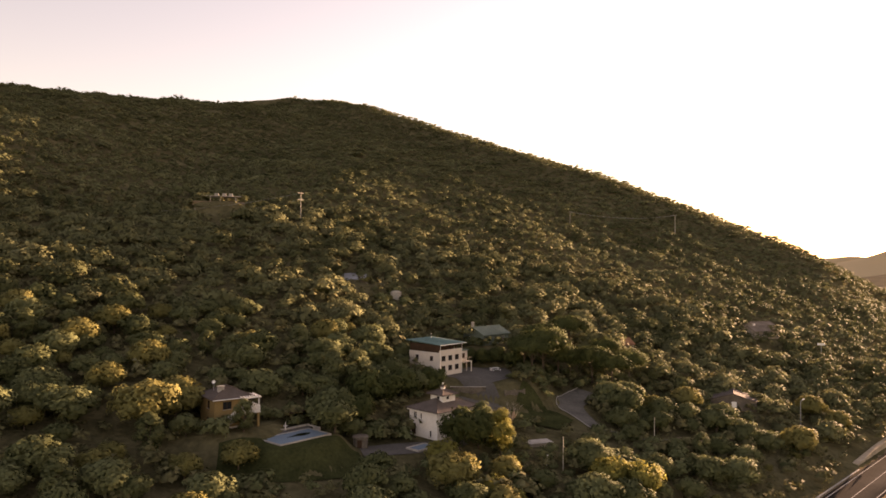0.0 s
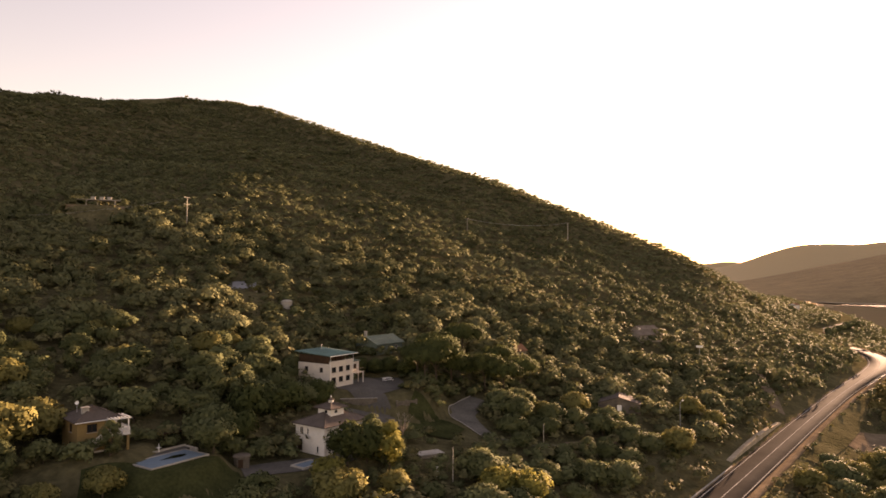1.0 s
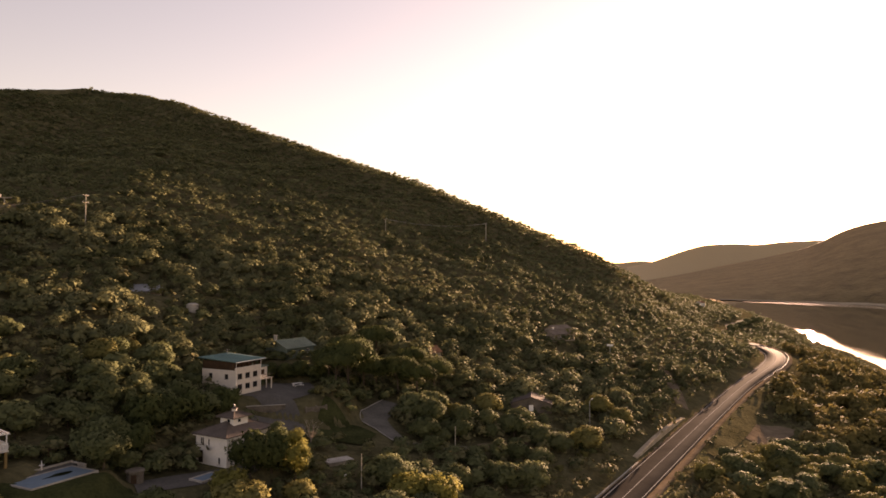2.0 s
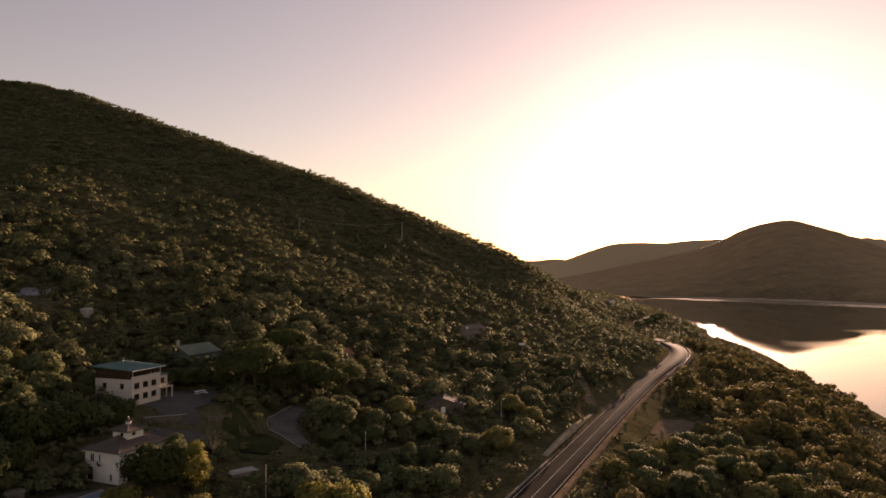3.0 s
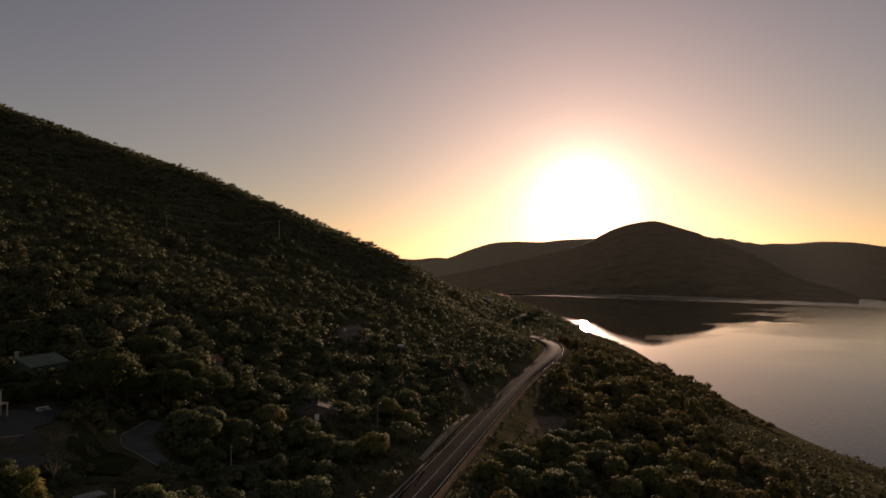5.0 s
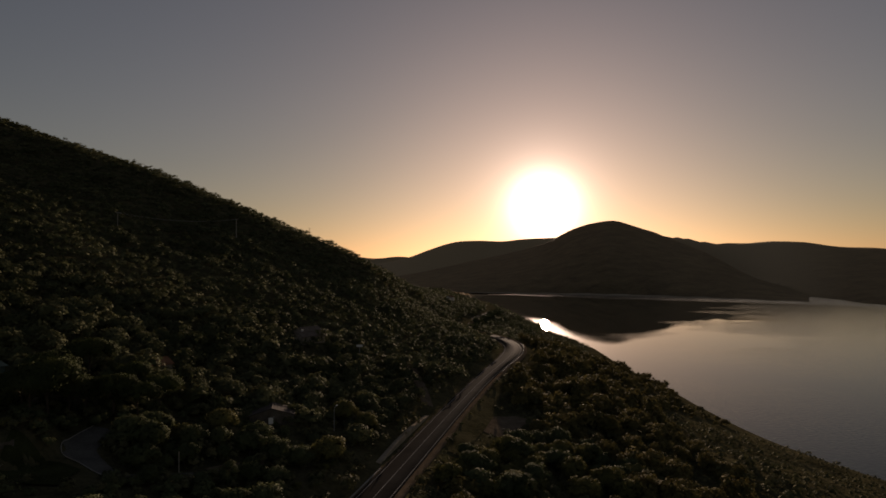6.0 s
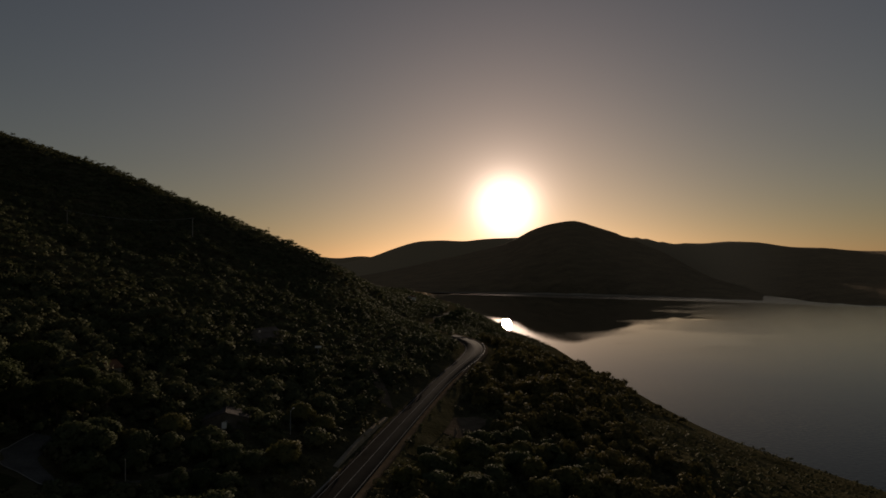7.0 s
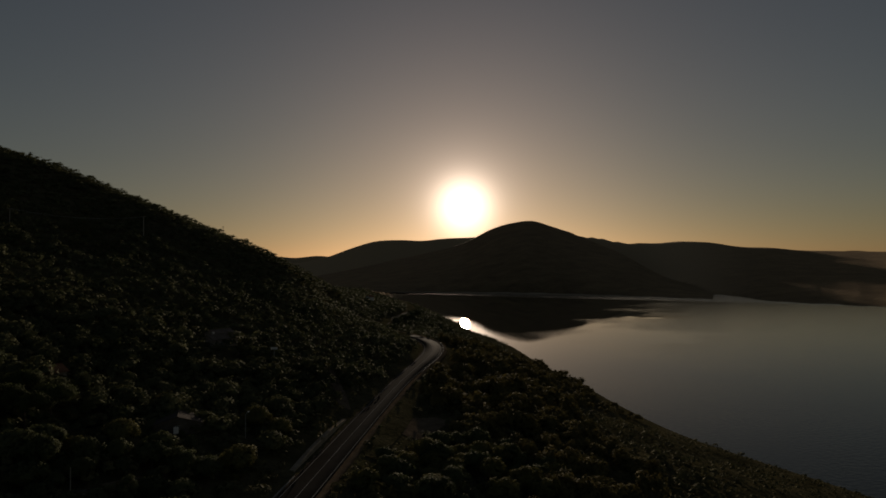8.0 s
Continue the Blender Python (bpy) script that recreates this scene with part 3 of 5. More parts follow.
def scatter(step, near, far, seed, left=-41, right=80):
    """Jittered places for trees on the land between two distances."""
    rng = np.random.RandomState(seed)
    reach = far
    gx, gy = np.meshgrid(np.arange(-reach, reach, step), np.arange(0, reach, step))
    x = gx.ravel() + rng.uniform(-0.48, 0.48, gx.size) * step
    y = gy.ravel() + rng.uniform(-0.48, 0.48, gx.size) * step
    d, az = np.hypot(x, y), np.degrees(np.arctan2(x, y))
    u, w = uw(x, y)
    uc = along(*BEND, w)
    keep = (d > near) & (d <= far) & (az > left) & (az < right) & ((u - uc > (12.0 if step > 5 else 7.6) * widen(w)) | (u - uc < -(11.5 if step > 5 else 7.2) * widen(w) ** 1.4))
    x, y = x[keep], y[keep]
    z = height(x, y)
    u, w = uw(x, y)
    inside = (np.abs(w - 470) < 42) & (u > along(*BEND, w)) & (u < along(*BEND, w) + 15)
    grassy = ((w < 440) & (u < along(*SHORE, w) + 36 - 22 * smooth(240, 330, w))) | ((w < 335) & (u < -78 + 9 * waves(x, y, 40, 8)))
    verge = (step > 4) & (u < 0) & (((w > 120) & (w < 205) & (u > -15)) | ((w > 204) & (w < 292) & (u > -23 + 3 * waves(x, y, 14, 9))))
    keep = (z > 0.8) & ~verge & free_at(x, y, (step - 5.7) * 0.8 if step > 4.4 else -2.4) & ~(grassy & (step > 4.4)) & ~inside
    return x[keep], y[keep], z[keep], rng


def wood(name, x, y, z, rng, size, lumps, count, leaf, mat, label, flat=0.6, squash=0.8, loose=1.0, own=0.4, tilt=0.2):
    """A wood too thick to count: every tree of several leafy lumps, all in one mesh."""
    k = len(x)
    u, w = uw(x, y)
    size = size * np.where(u < -8, 0.5 + 0.5 * smooth(25, 80, u - along(*SHORE, w)), 1.0)
    r = size * (0.6 + 0.75 * rng.uniform(0, 1, k) ** 1.6) * (1 + 0.18 * waves(x, y, 45, 11))
    dirs = rng.normal(size=(k, lumps, 3))
    dirs /= np.linalg.norm(dirs, axis=2)[:, :, None]
    dirs[:, :, 2] = np.abs(dirs[:, :, 2] + 0.25)
    tall = flat * (0.75 + 1.1 * rng.uniform(0, 1, k) ** 2.5)
    c = dirs * rng.uniform(0.35, 0.78, (k, lumps, 1)) * r[:, None, None]
    c[:, :, 2] *= tall[:, None]
    c += np.stack([x, y, z + r * (0.2 + 0.45 * tall)], -1)[:, None, :]
    rad = rng.uniform(0.54, 0.74, (k, lumps)) * r[:, None] * (8 / max(lumps, 8)) ** 0.5
    c, rad = c.reshape(-1, 3), rad.ravel()
    n = len(rad)
    heart = np.repeat(np.stack([x, y, z + r * 0.25], -1), lumps, axis=0)
    q, aims = sprays(rng, c, rad, heart, count, leaf, own=own, loose=loose, tilt=tilt)
    mid = np.repeat(c[:, 2], 3 * count)
    q[:, 2] = mid + (q[:, 2] - mid) * squash
    cv = (OCTA[None] * rad[:, None, None] * (0.72, 0.72, 0.72 * squash) + c[:, None, :]).reshape(-1, 3)
    tri = np.array([f[:3] for f in OCTA_QUADS[:4]])
    cf = (tri[None] + 6 * np.arange(n)[:, None, None]).reshape(-1, 3) + len(q)
    f = np.concatenate([np.arange(len(q)).reshape(-1, 3), cf])
    me = mesh_of(name, np.concatenate([q, cv]), f, [mat])
    shade_round(me, np.concatenate([aims, np.tile(OCTA, (n, 1))]))
    tagged(new(name, me), label, "woods", kind="stuff")

# ---- houses ----
CLEAR += [(162, 194, 5), (168, 194, 5), (174, 194, 4), (156, 193, 4), (-14.6, 215.8, 3), (452, 645, 9), (14, 172, 8), (7, 160, 6), (1.5, 169, 8), (11, 150, 4), (-1, 134, 8), (-6, 124, 6.5), (-26, 118.5, 7), (-24, 123, 4), (-38.5, 121, 7.5), (15, 193, 6), (-28, 229, 4), (-93, 279, 6), (-85, 280, 6), (-90, 273, 4), (75, 183, 6.5), (57, 216, 4), (123, 276, 7), (19, 138, 3.5), (-25, 110, 6.5), (-22, 102, 5), (-29, 112, 4), (-5, 117, 5), (-4, 110, 3), (17, 131, 4), (75, 174, 5), (70, 168, 3.5), (34, 143, 5), (33, 136, 4), (4, 149, 5.5), (6, 142, 4.5), (9, 157, 6), (30, 147, 5), (37, 140, 5), (30, 135, 4.5), (41, 137, 4.5), (26, 142, 4), (-27, 222, 5), (-26, 214, 5), (-25, 206, 4), (123, 259, 7), (118, 256, 5), (128, 264, 5), (163, 489, 4), (161, 481, 4), (158, 473, 3), (262, 592, 4), (-57, 277, 3), (-55, 270, 3), (-1, 150, 5), (1, 155, 4), (16, 160, 6), (18, 152, 5), (-31, 222, 5), (-22, 222, 4), (-30, 214, 4), (-22, 212, 4)]


def house_root(name, label, x, y, z, turn):
    root = tagged(new(name), label, "house")
    root.matrix_basis = pose(x, y, z, 0, 0, turn)
    return root


def wall(root, name, mat, start, turn, length, tall, openings=(), thick=0.25, label=""):
    """A wall with real openings: each (x0, x1, z0, z1). Runs along its own x from start; its outside is at y = 0."""
    xs = sorted({0.0, length, *(o[k] for o in openings for k in (0, 1))})
    zs = sorted({-1.5, tall, *(o[k] for o in openings for k in (2, 3))})
    bm = bmesh.new()
    nx, nz = len(xs), len(zs)
    grid = [[[bm.verts.new((x, y, z)) for z in zs] for x in xs] for y in (0.0, thick)]

    def solid(i, k):
        if not (0 <= i < nx - 1 and 0 <= k < nz - 1):
            return False
        cx, cz = (xs[i] + xs[i + 1]) / 2, (zs[k] + zs[k + 1]) / 2
        return not any(o[0] < cx < o[1] and o[2] < cz < o[3] for o in openings)

    for i in range(nx - 1):
        for k in range(nz - 1):
            if solid(i, k):
                for y in (0, 1):
                    bm.faces.new((grid[y][i][k], grid[y][i + 1][k], grid[y][i + 1][k + 1], grid[y][i][k + 1]))
                for di, dk, a, b in ((-1, 0, (i, k), (i, k + 1)), (1, 0, (i + 1, k), (i + 1, k + 1)), (0, -1, (i, k), (i + 1, k)), (0, 1, (i, k + 1), (i + 1, k + 1))):
                    if not solid(i + di, k + dk):
                        bm.faces.new((grid[0][a[0]][a[1]], grid[0][b[0]][b[1]], grid[1][b[0]][b[1]], grid[1][a[0]][a[1]]))
    ob = part(name, bm, mat, root, label)
    ob.matrix_basis = pose(start[0], start[1], 0, 0, 0, turn)
    return ob


def window(holder, x0, x1, z0, z1, mat=None, bars=1):
    """Frame, pane and sill in an opening of a wall part."""
    f = 0.07
    dims = [(x0, x1, 0.06, 0.16, z0, z0 + f), (x0, x1, 0.06, 0.16, z1 - f, z1), (x0, x0 + f, 0.06, 0.16, z0 + f, z1 - f), (x1 - f, x1, 0.06, 0.16, z0 + f, z1 - f)]
    for k in range(bars):
        c = x0 + (x1 - x0) * (k + 1) / (bars + 1)
        dims.append((c - f / 2, c + f / 2, 0.07, 0.15, z0 + f, z1 - f))
    part("window_frame", boxes(*dims), mat or WHITE_PAINT, holder)
    part("pane", boxes((x0 + f, x1 - f, 0.10, 0.12, z0 + f, z1 - f)), GLASS, holder)
    part("window_sill", boxes((x0 - 0.08, x1 + 0.08, -0.08, 0.14, z0 - 0.08, z0 - 0.002)), CONCRETE, holder)


def shutter_door(holder, x0, x1, z0, z1, mat):
    n = max(3, int((z1 - z0) / 0.28))
    h = (z1 - z0) / n
    part("door", boxes(*[(x0 + 0.02, x1 - 0.02, 0.10, 0.15 + 0.02 * (k % 2), z0 + k * h + 0.01, z0 + (k + 1) * h) for k in range(n)]), mat, holder)


def hip_roof(root, x0, x1, y0, y1, z, rise, mat, over=0.5, name="roof", ridge=None):
    """A tiled hip roof with a fascia and a course of ridge tiles."""
    x0, x1, y0, y1 = x0 - over, x1 + over, y0 - over, y1 + over
    cx, cy, lx, ly = (x0 + x1) / 2, (y0 + y1) / 2, x1 - x0, y1 - y0
    half = (max(lx, ly) - min(lx, ly)) / 2 if ridge is None else ridge
    a, b = ((cx - half, cy), (cx + half, cy)) if lx >= ly else ((cx, cy - half), (cx, cy + half))
    bm = bmesh.new()
    low = [bm.verts.new((x, y, z - 0.14)) for x, y in ((x0, y0), (x1, y0), (x1, y1), (x0, y1))]
    eave = [bm.verts.new((x, y, z)) for x, y in ((x0, y0), (x1, y0), (x1, y1), (x0, y1))]
    if half < 0.05:
        top = [bm.verts.new((cx, cy, z + rise))]
        for k in range(4):
            bm.faces.new((eave[k], eave[(k + 1) % 4], top[0]))
    else:
        top = [bm.verts.new((*p, z + rise)) for p in (a, b)]
        if lx >= ly:
            for f in ((eave[0], eave[1], top[1], top[0]), (eave[1], eave[2], top[1]), (eave[2], eave[3], top[0], top[1]), (eave[3], eave[0], top[0])):
                bm.faces.new(f)
        else:
            for f in ((eave[0], eave[1], top[0]), (eave[1], eave[2], top[1], top[0]), (eave[2], eave[3], top[1]), (eave[3], eave[0], top[0], top[1])):
                bm.faces.new(f)
    for k in range(4):
        bm.faces.new((low[k], low[(k + 1) % 4], eave[(k + 1) % 4], eave[k]))
    bm.faces.new(low[::-1])
    roof = part(name, bm, mat, root)
    bars = [((x, y, z + 0.02), ((a if (x < cx if lx >= ly else y < cy) else b)[0], (a if (x < cx if lx >= ly else y < cy) else b)[1], z + rise + 0.02), 0.09) for x, y in ((x0, y0), (x1, y0), (x1, y1), (x0, y1))]
    if half >= 0.05:
        bars.append(((*a, z + rise + 0.03), (*b, z + rise + 0.03), 0.1))
    part("ridge_tiles", rods(*bars), mat, roof)
    return roof


def gable_roof(root, x0, x1, y0, y1, z, rise, mat, over=0.4, along_x=True):
    x0, x1, y0, y1 = x0 - over, x1 + over, y0 - over, y1 + over
    t = 0.16
    bm = bmesh.new()
    if along_x:
        prof = [(y0, z - rise * over / (y1 - y0) * 2), ((y0 + y1) / 2, z + rise), (y1, z - rise * over / (y1 - y0) * 2)]
        pts = [[(x, y, h) for y, h in prof] + [(x, y, h - t) for y, h in prof[::-1]] for x in (x0, x1)]
    else:
        prof = [(x0, z - rise * over / (x1 - x0) * 2), ((x0 + x1) / 2, z + rise), (x1, z - rise * over / (x1 - x0) * 2)]
        pts = [[(x, y, h) for x, h in prof] + [(x, y, h - t) for x, h in prof[::-1]] for y in (y0, y1)]
    ra, rb = ([bm.verts.new(p) for p in ring] for ring in pts)
    for k in range(6):
        bm.faces.new((ra[k], ra[(k + 1) % 6], rb[(k + 1) % 6], rb[k]))
    bm.faces.new(ra[::-1]), bm.faces.new(rb)
    roof = part("roof", bm, mat, root)
    part("ridge_tiles", rods((tuple(pts[0][1]), tuple(pts[1][1]), 0.1)), mat, roof)
    return roof


def gable_end(root, name, mat, axis, at, a, b, z, rise, thick=0.25):
    bm = bmesh.new()
    rings = []
    for o in (at, at + thick):
        pts = [(a, z), (b, z), ((a + b) / 2, z + rise)]
        rings.append([bm.verts.new((o, q, h) if axis == "x" else (q, o, h)) for q, h in pts])
    for k in range(3):
        bm.faces.new((rings[0][k], rings[0][(k + 1) % 3], rings[1][(k + 1) % 3], rings[1][k]))
    bm.faces.new(rings[0][::-1]), bm.faces.new(rings[1])
    part(name, bm, mat, root)


def four_walls(root, mat, lx, ly, tall, front=(), side=(), thick=0.25):
    """Front along x at y = 0, side along y at x = 0, and the two plain ones behind."""
    f = wall(root, "wall", mat, (0, 0), 0, lx, tall, front)
    s = wall(root, "wall", mat, (0, ly), -90, ly - thick - 0.003, tall, side)
    wall(root, "wall", mat, (lx, thick + 0.003), 90, ly - thick - 0.003, tall)
    wall(root, "wall", mat, (lx - thick - 0.003, ly), 180, lx - 2 * thick - 0.006, tall)
    return f, s


# white house with a cupola
def white_house():
    root = house_root("white_house", "white rendered two-storey house with brown hip roof and cupola", -0.85, 129.0, 40.9, 46)
    lx, ly, tall = 10.8, 7.5, 5.0
    side = [(0.45, 1.75, 0.0, 2.15), (1.05, 1.95, 3.2, 4.4), (2.9, 3.35, 3.15, 4.3), (5.4, 5.95, 0.2, 1.4)]
    front = [(1.2, 2.2, 3.2, 4.3), (4.0, 5.0, 3.2, 4.3), (6.6, 7.6, 3.2, 4.3), (1.4, 2.4, 0.9, 2.0), (4.0, 5.0, 0.0, 2.1)]
    f, s = four_walls(root, WHITE_WALL, lx, ly, tall, front, side)
    shutter_door(s, *side[0], WOOD_DARK)
    for o in side[1:]:
        window(s, *o, bars=1 if o[1] - o[0] > 0.6 else 0)
    for o in front[:4]:
        window(f, *o)
    shutter_door(f, *front[4], WOOD_DARK)
    part("floor_slab", boxes((0.26, lx - 0.26, 0.26, ly - 0.26, 2.5, 2.7)), CONCRETE, root)
    hip_roof(root, 0, lx, 0, ly, tall, 1.75, TILE_BROWN, 0.55)
    part("cornice", boxes((-0.35, lx + 0.35, -0.35, -0.003, tall - 0.36, tall - 0.15), (-0.35, -0.003, 0, ly + 0.35, tall - 0.36, tall - 0.15)), WHITE_WALL, root)
    # cupola
    a, b, c, d = 3.6, 7.0, 2.1, 5.4
    z = tall + 0.75
    cup = part("cupola", boxes((a, b, c, c + 0.2, z, z + 1.75), (a, b, d - 0.2, d, z, z + 1.75), (a, a + 0.2, c + 0.202, d - 0.202, z, z + 1.75), (b - 0.2, b, c + 0.202, d - 0.202, z, z + 1.75)), WHITE_WALL, root)
    part("window_frame", boxes((a + 0.9, a + 1.7, c - 0.03, c - 0.003, z + 0.75, z + 1.45)), WHITE_PAINT, cup)
    part("pane", boxes((a + 0.97, a + 1.63, c - 0.05, c - 0.032, z + 0.82, z + 1.38)), GLASS, cup)
    part("window_frame", boxes((a - 0.03, a - 0.003, c + 0.8, c + 1.6, z + 0.75, z + 1.45)), WHITE_PAINT, cup)
    part("pane", boxes((a - 0.05, a - 0.032, c + 0.87, c + 1.53, z + 0.82, z + 1.38)), GLASS, cup)
    hip_roof(root, a, b, c, d, z + 1.75, 0.95, TILE_BROWN, 0.6, "cupola_roof")
    cx, cy, t = (a + b) / 2, (c + d) / 2, z + 2.4
    bm = bmesh.new()
    rod(bm, (cx, cy, t), (cx, cy, t + 0.6), 0.45, 0.45, 10)
    part("lantern", bm, WHITE_WALL, root)
    bm = bmesh.new()
    rod(bm, (cx, cy, t + 0.6), (cx, cy, t + 0.95), 0.68, 0.05, 10)
    part("lantern_cap", bm, TILE_BROWN, root)
    part("finial", rods(((cx, cy, t + 0.9), (cx, cy, t + 1.15), 0.05, 0.03), ((cx, cy, t + 1.15), (cx, cy, t + 1.35), 0.13, 0.08)), WHITE_PAINT, root)


white_house()


# tall cream house with a terrace under the roof
def cream_house():
    root = house_root("cream_house", "cream three-storey house with blue-green sheet roof and open terrace", -0.6, 161.0, 47.6, 49.8)
    lx, ly, tall = 8.2, 9.6, 5.15
    wins = [(0.65 + k * 2.45, 2.1 + k * 2.45, z, z + 1.2) for z in (1.0, 3.3) for k in range(3)]
    f, s = four_walls(root, CREAM_WALL, lx, ly, tall, wins, [(2.0, 3.0, 3.3, 4.4), (6.5, 7.5, 3.3, 4.4)])
    for o in wins:
        window(f, *o, mat=WOOD_DARK)
    for o in ((2.0, 3.0, 3.3, 4.4), (6.5, 7.5, 3.3, 4.4)):
        window(s, *o, mat=WOOD_DARK)
    part("floor_slab", boxes((0.26, lx - 0.26, 0.26, ly - 0.26, 2.45, 2.65)), CONCRETE, root)
    part("terrace_floor", boxes((0, lx, 0, ly, tall + 0.002, tall + 0.16)), CREAM_WALL, root)
    part("parapet", boxes((0, lx, 0, 0.2, tall + 0.162, tall + 0.7)), CREAM_WALL, root)
    for k in range(5):
        x = 0.0 + k * (lx - 0.3) / 4
        part("column", boxes((x, x + 0.3, 0.003, 0.3, tall + 0.702, tall + 1.95)), WOOD_DARK, root)
    part("wooden_side", boxes(*[(-0.02, 0.08, 0.32 + k * 0.605, 0.9 + k * 0.605, tall + 0.17, tall + 1.95 + 0.0) for k in range(15)]), WOOD_DARK, root, "dark boarded side of the terrace")
    part("back_wall", boxes((0.3, lx, 2.6, 2.8, tall + 0.17, tall + 1.95), (lx - 0.2, lx, 2.81, ly, tall + 0.17, tall + 1.95)), WOOD_DARK, root)
    # mono-pitch sheet roof with ribs
    bm = bmesh.new()
    z0, z1 = tall + 1.95, tall + 2.55
    v = [bm.verts.new(p) for p in ((-0.7, -0.7, z0), (lx + 0.7, -0.7, z0), (lx + 0.7, ly + 0.6, z1), (-0.7, ly + 0.6, z1), (-0.7, -0.7, z0 + 0.14), (lx + 0.7, -0.7, z0 + 0.14), (lx + 0.7, ly + 0.6, z1 + 0.14), (-0.7, ly + 0.6, z1 + 0.14))]
    for q in ((0, 3, 2, 1), (4, 5, 6, 7), (0, 1, 5, 4), (1, 2, 6, 5), (2, 3, 7, 6), (3, 0, 4, 7)):
        bm.faces.new([v[i] for i in q])
    roof = part("roof", bm, SHEET_BLUE, root, "blue-green metal sheet roof")
    ribs = [((x, -0.68, z0 + 0.15), (x, ly + 0.58, z1 + 0.15), 0.045, 0.045, 5) for x in [-0.5 + 0.7 * k for k in range(13)]]
    part("ribs", rods(*ribs), SHEET_BLUE, roof)
    part("gutter", rods(((-0.7, -0.78, z0 + 0.02), (lx + 0.7, -0.78, z0 + 0.02), 0.08)), WHITE_PAINT, root)
    part("drainpipe", rods(((0.12, -0.08, 0), (0.12, -0.08, z0), 0.05)), WHITE_PAINT, root)
    part("drainpipe", rods(((lx - 0.12, -0.08, 0), (lx - 0.12, -0.08, z0), 0.05)), WHITE_PAINT, root)
    part("aerial", rods(((6, 8, z1), (6, 8, z1 + 1.3), 0.03), ((5.5, 8, z1 + 1.1), (6.5, 8, z1 + 1.1), 0.02)), STEEL, root)
    # side wing over an open bay
    part("side_wing", boxes((lx + 0.003, lx + 3.3, 1.0, 5.4, 2.5, 4.9)), CREAM_WALL, root)
    part("wing_roof", boxes((lx + 0.003, lx + 3.6, 0.7, 5.7, 4.903, 5.1)), SHEET_GREEN, root)
    part("wing_window", boxes((lx + 1.2, lx + 2.3, 0.95, 0.997, 3.2, 4.3)), WOOD_DARK, root, "dark shuttered window")
    part("bay_wall", boxes((lx + 0.003, lx + 3.3, 3.6, 5.4, -1.5, 2.497)), CREAM_WALL, root)
    part("balcony_slab", boxes((lx + 0.003, lx + 3.6, -0.4, 0.997, 2.3, 2.46)), CONCRETE, root)
    part("balcony_rail", rods(((lx + 0.1, -0.35, 3.35), (lx + 3.5, -0.35, 3.35), 0.04), *[((lx + 0.1 + 0.34 * k, -0.35, 2.46), (lx + 0.1 + 0.34 * k, -0.35, 3.35), 0.02) for k in range(11)]), DARK_METAL, root)
    for x, y in ((lx + 3.1, 1.0), (lx + 3.3, -0.3)):
        part("bay_post", boxes((x, x + 0.2, y, y + 0.2, -1.5, 2.297)), CREAM_WALL, root)


cream_house()


# green-roofed house behind
def green_house():
    root = house_root("green_roofed_house", "low house with dull green ribbed roof among pines", 11.1, 188.0, 51.6, 45)
    lx, ly = 10.5, 7.5
    f, s = four_walls(root, SHEET_GREEN, lx, ly, 3.0, [(1.6, 2.7, 1.0, 2.2), (4.5, 5.5, 0, 2.1), (7.5, 8.6, 1.0, 2.2)], [(2.0, 3.0, 1.0, 2.1)])
    for o in ((1.6, 2.7, 1.0, 2.2), (7.5, 8.6, 1.0, 2.2)):
        window(f, *o)
    window(s, 2.0, 3.0, 1.0, 2.1)
    shutter_door(f, 4.5, 5.5, 0, 2.1, WOOD_DARK)
    gable_end(root, "gable", SHEET_GREEN, "x", 0, 0, ly, 3.003, 1.6)
    gable_end(root, "gable", SHEET_GREEN, "x", lx - 0.25, 0, ly, 3.003, 1.6)
    roof = gable_roof(root, 0, lx, 0, ly, 3.05, 1.75, SHEET_GREEN, 0.5)
    eave = 3.05 - 1.75 / (ly + 1)
    for k in range(13):
        x = -0.4 + k * 0.94
        part("seam", rods(((x, -0.48, eave + 0.03), (x, ly / 2, 4.83), 0.045, 0.045, 5)), SHEET_GREEN, roof)
    part("chimney", boxes((0.8, 1.4, 4.7, 5.3, 3.5, 5.9), (0.72, 1.48, 4.62, 5.38, 5.902, 6.05)), CONCRETE, root)


green_house()


def balustrade(root, x0, y0, x1, y1, z0, z1=None, label=""):
    """White turned balusters between two rails."""
    z1 = z0 if z1 is None else z1
    n = max(2, int(math.hypot(x1 - x0, y1 - y0) / 0.32))
    rail = part("handrail", rods(((x0, y0, z0 + 0.95), (x1, y1, z1 + 0.95), 0.09, 0.09, 6), ((x0, y0, z0 + 0.12), (x1, y1, z1 + 0.12), 0.07, 0.07, 6)), WHITE_PAINT, root, label)
    for k in range(n + 1):
        t = k / n
        x, y, z = x0 + (x1 - x0) * t, y0 + (y1 - y0) * t, z0 + (z1 - z0) * t
        part("baluster", rods(((x, y, z + 0.12), (x, y, z + 0.5), 0.05, 0.085, 6), ((x, y, z + 0.5), (x, y, z + 0.92), 0.085, 0.045, 6)), WHITE_PAINT, rail)


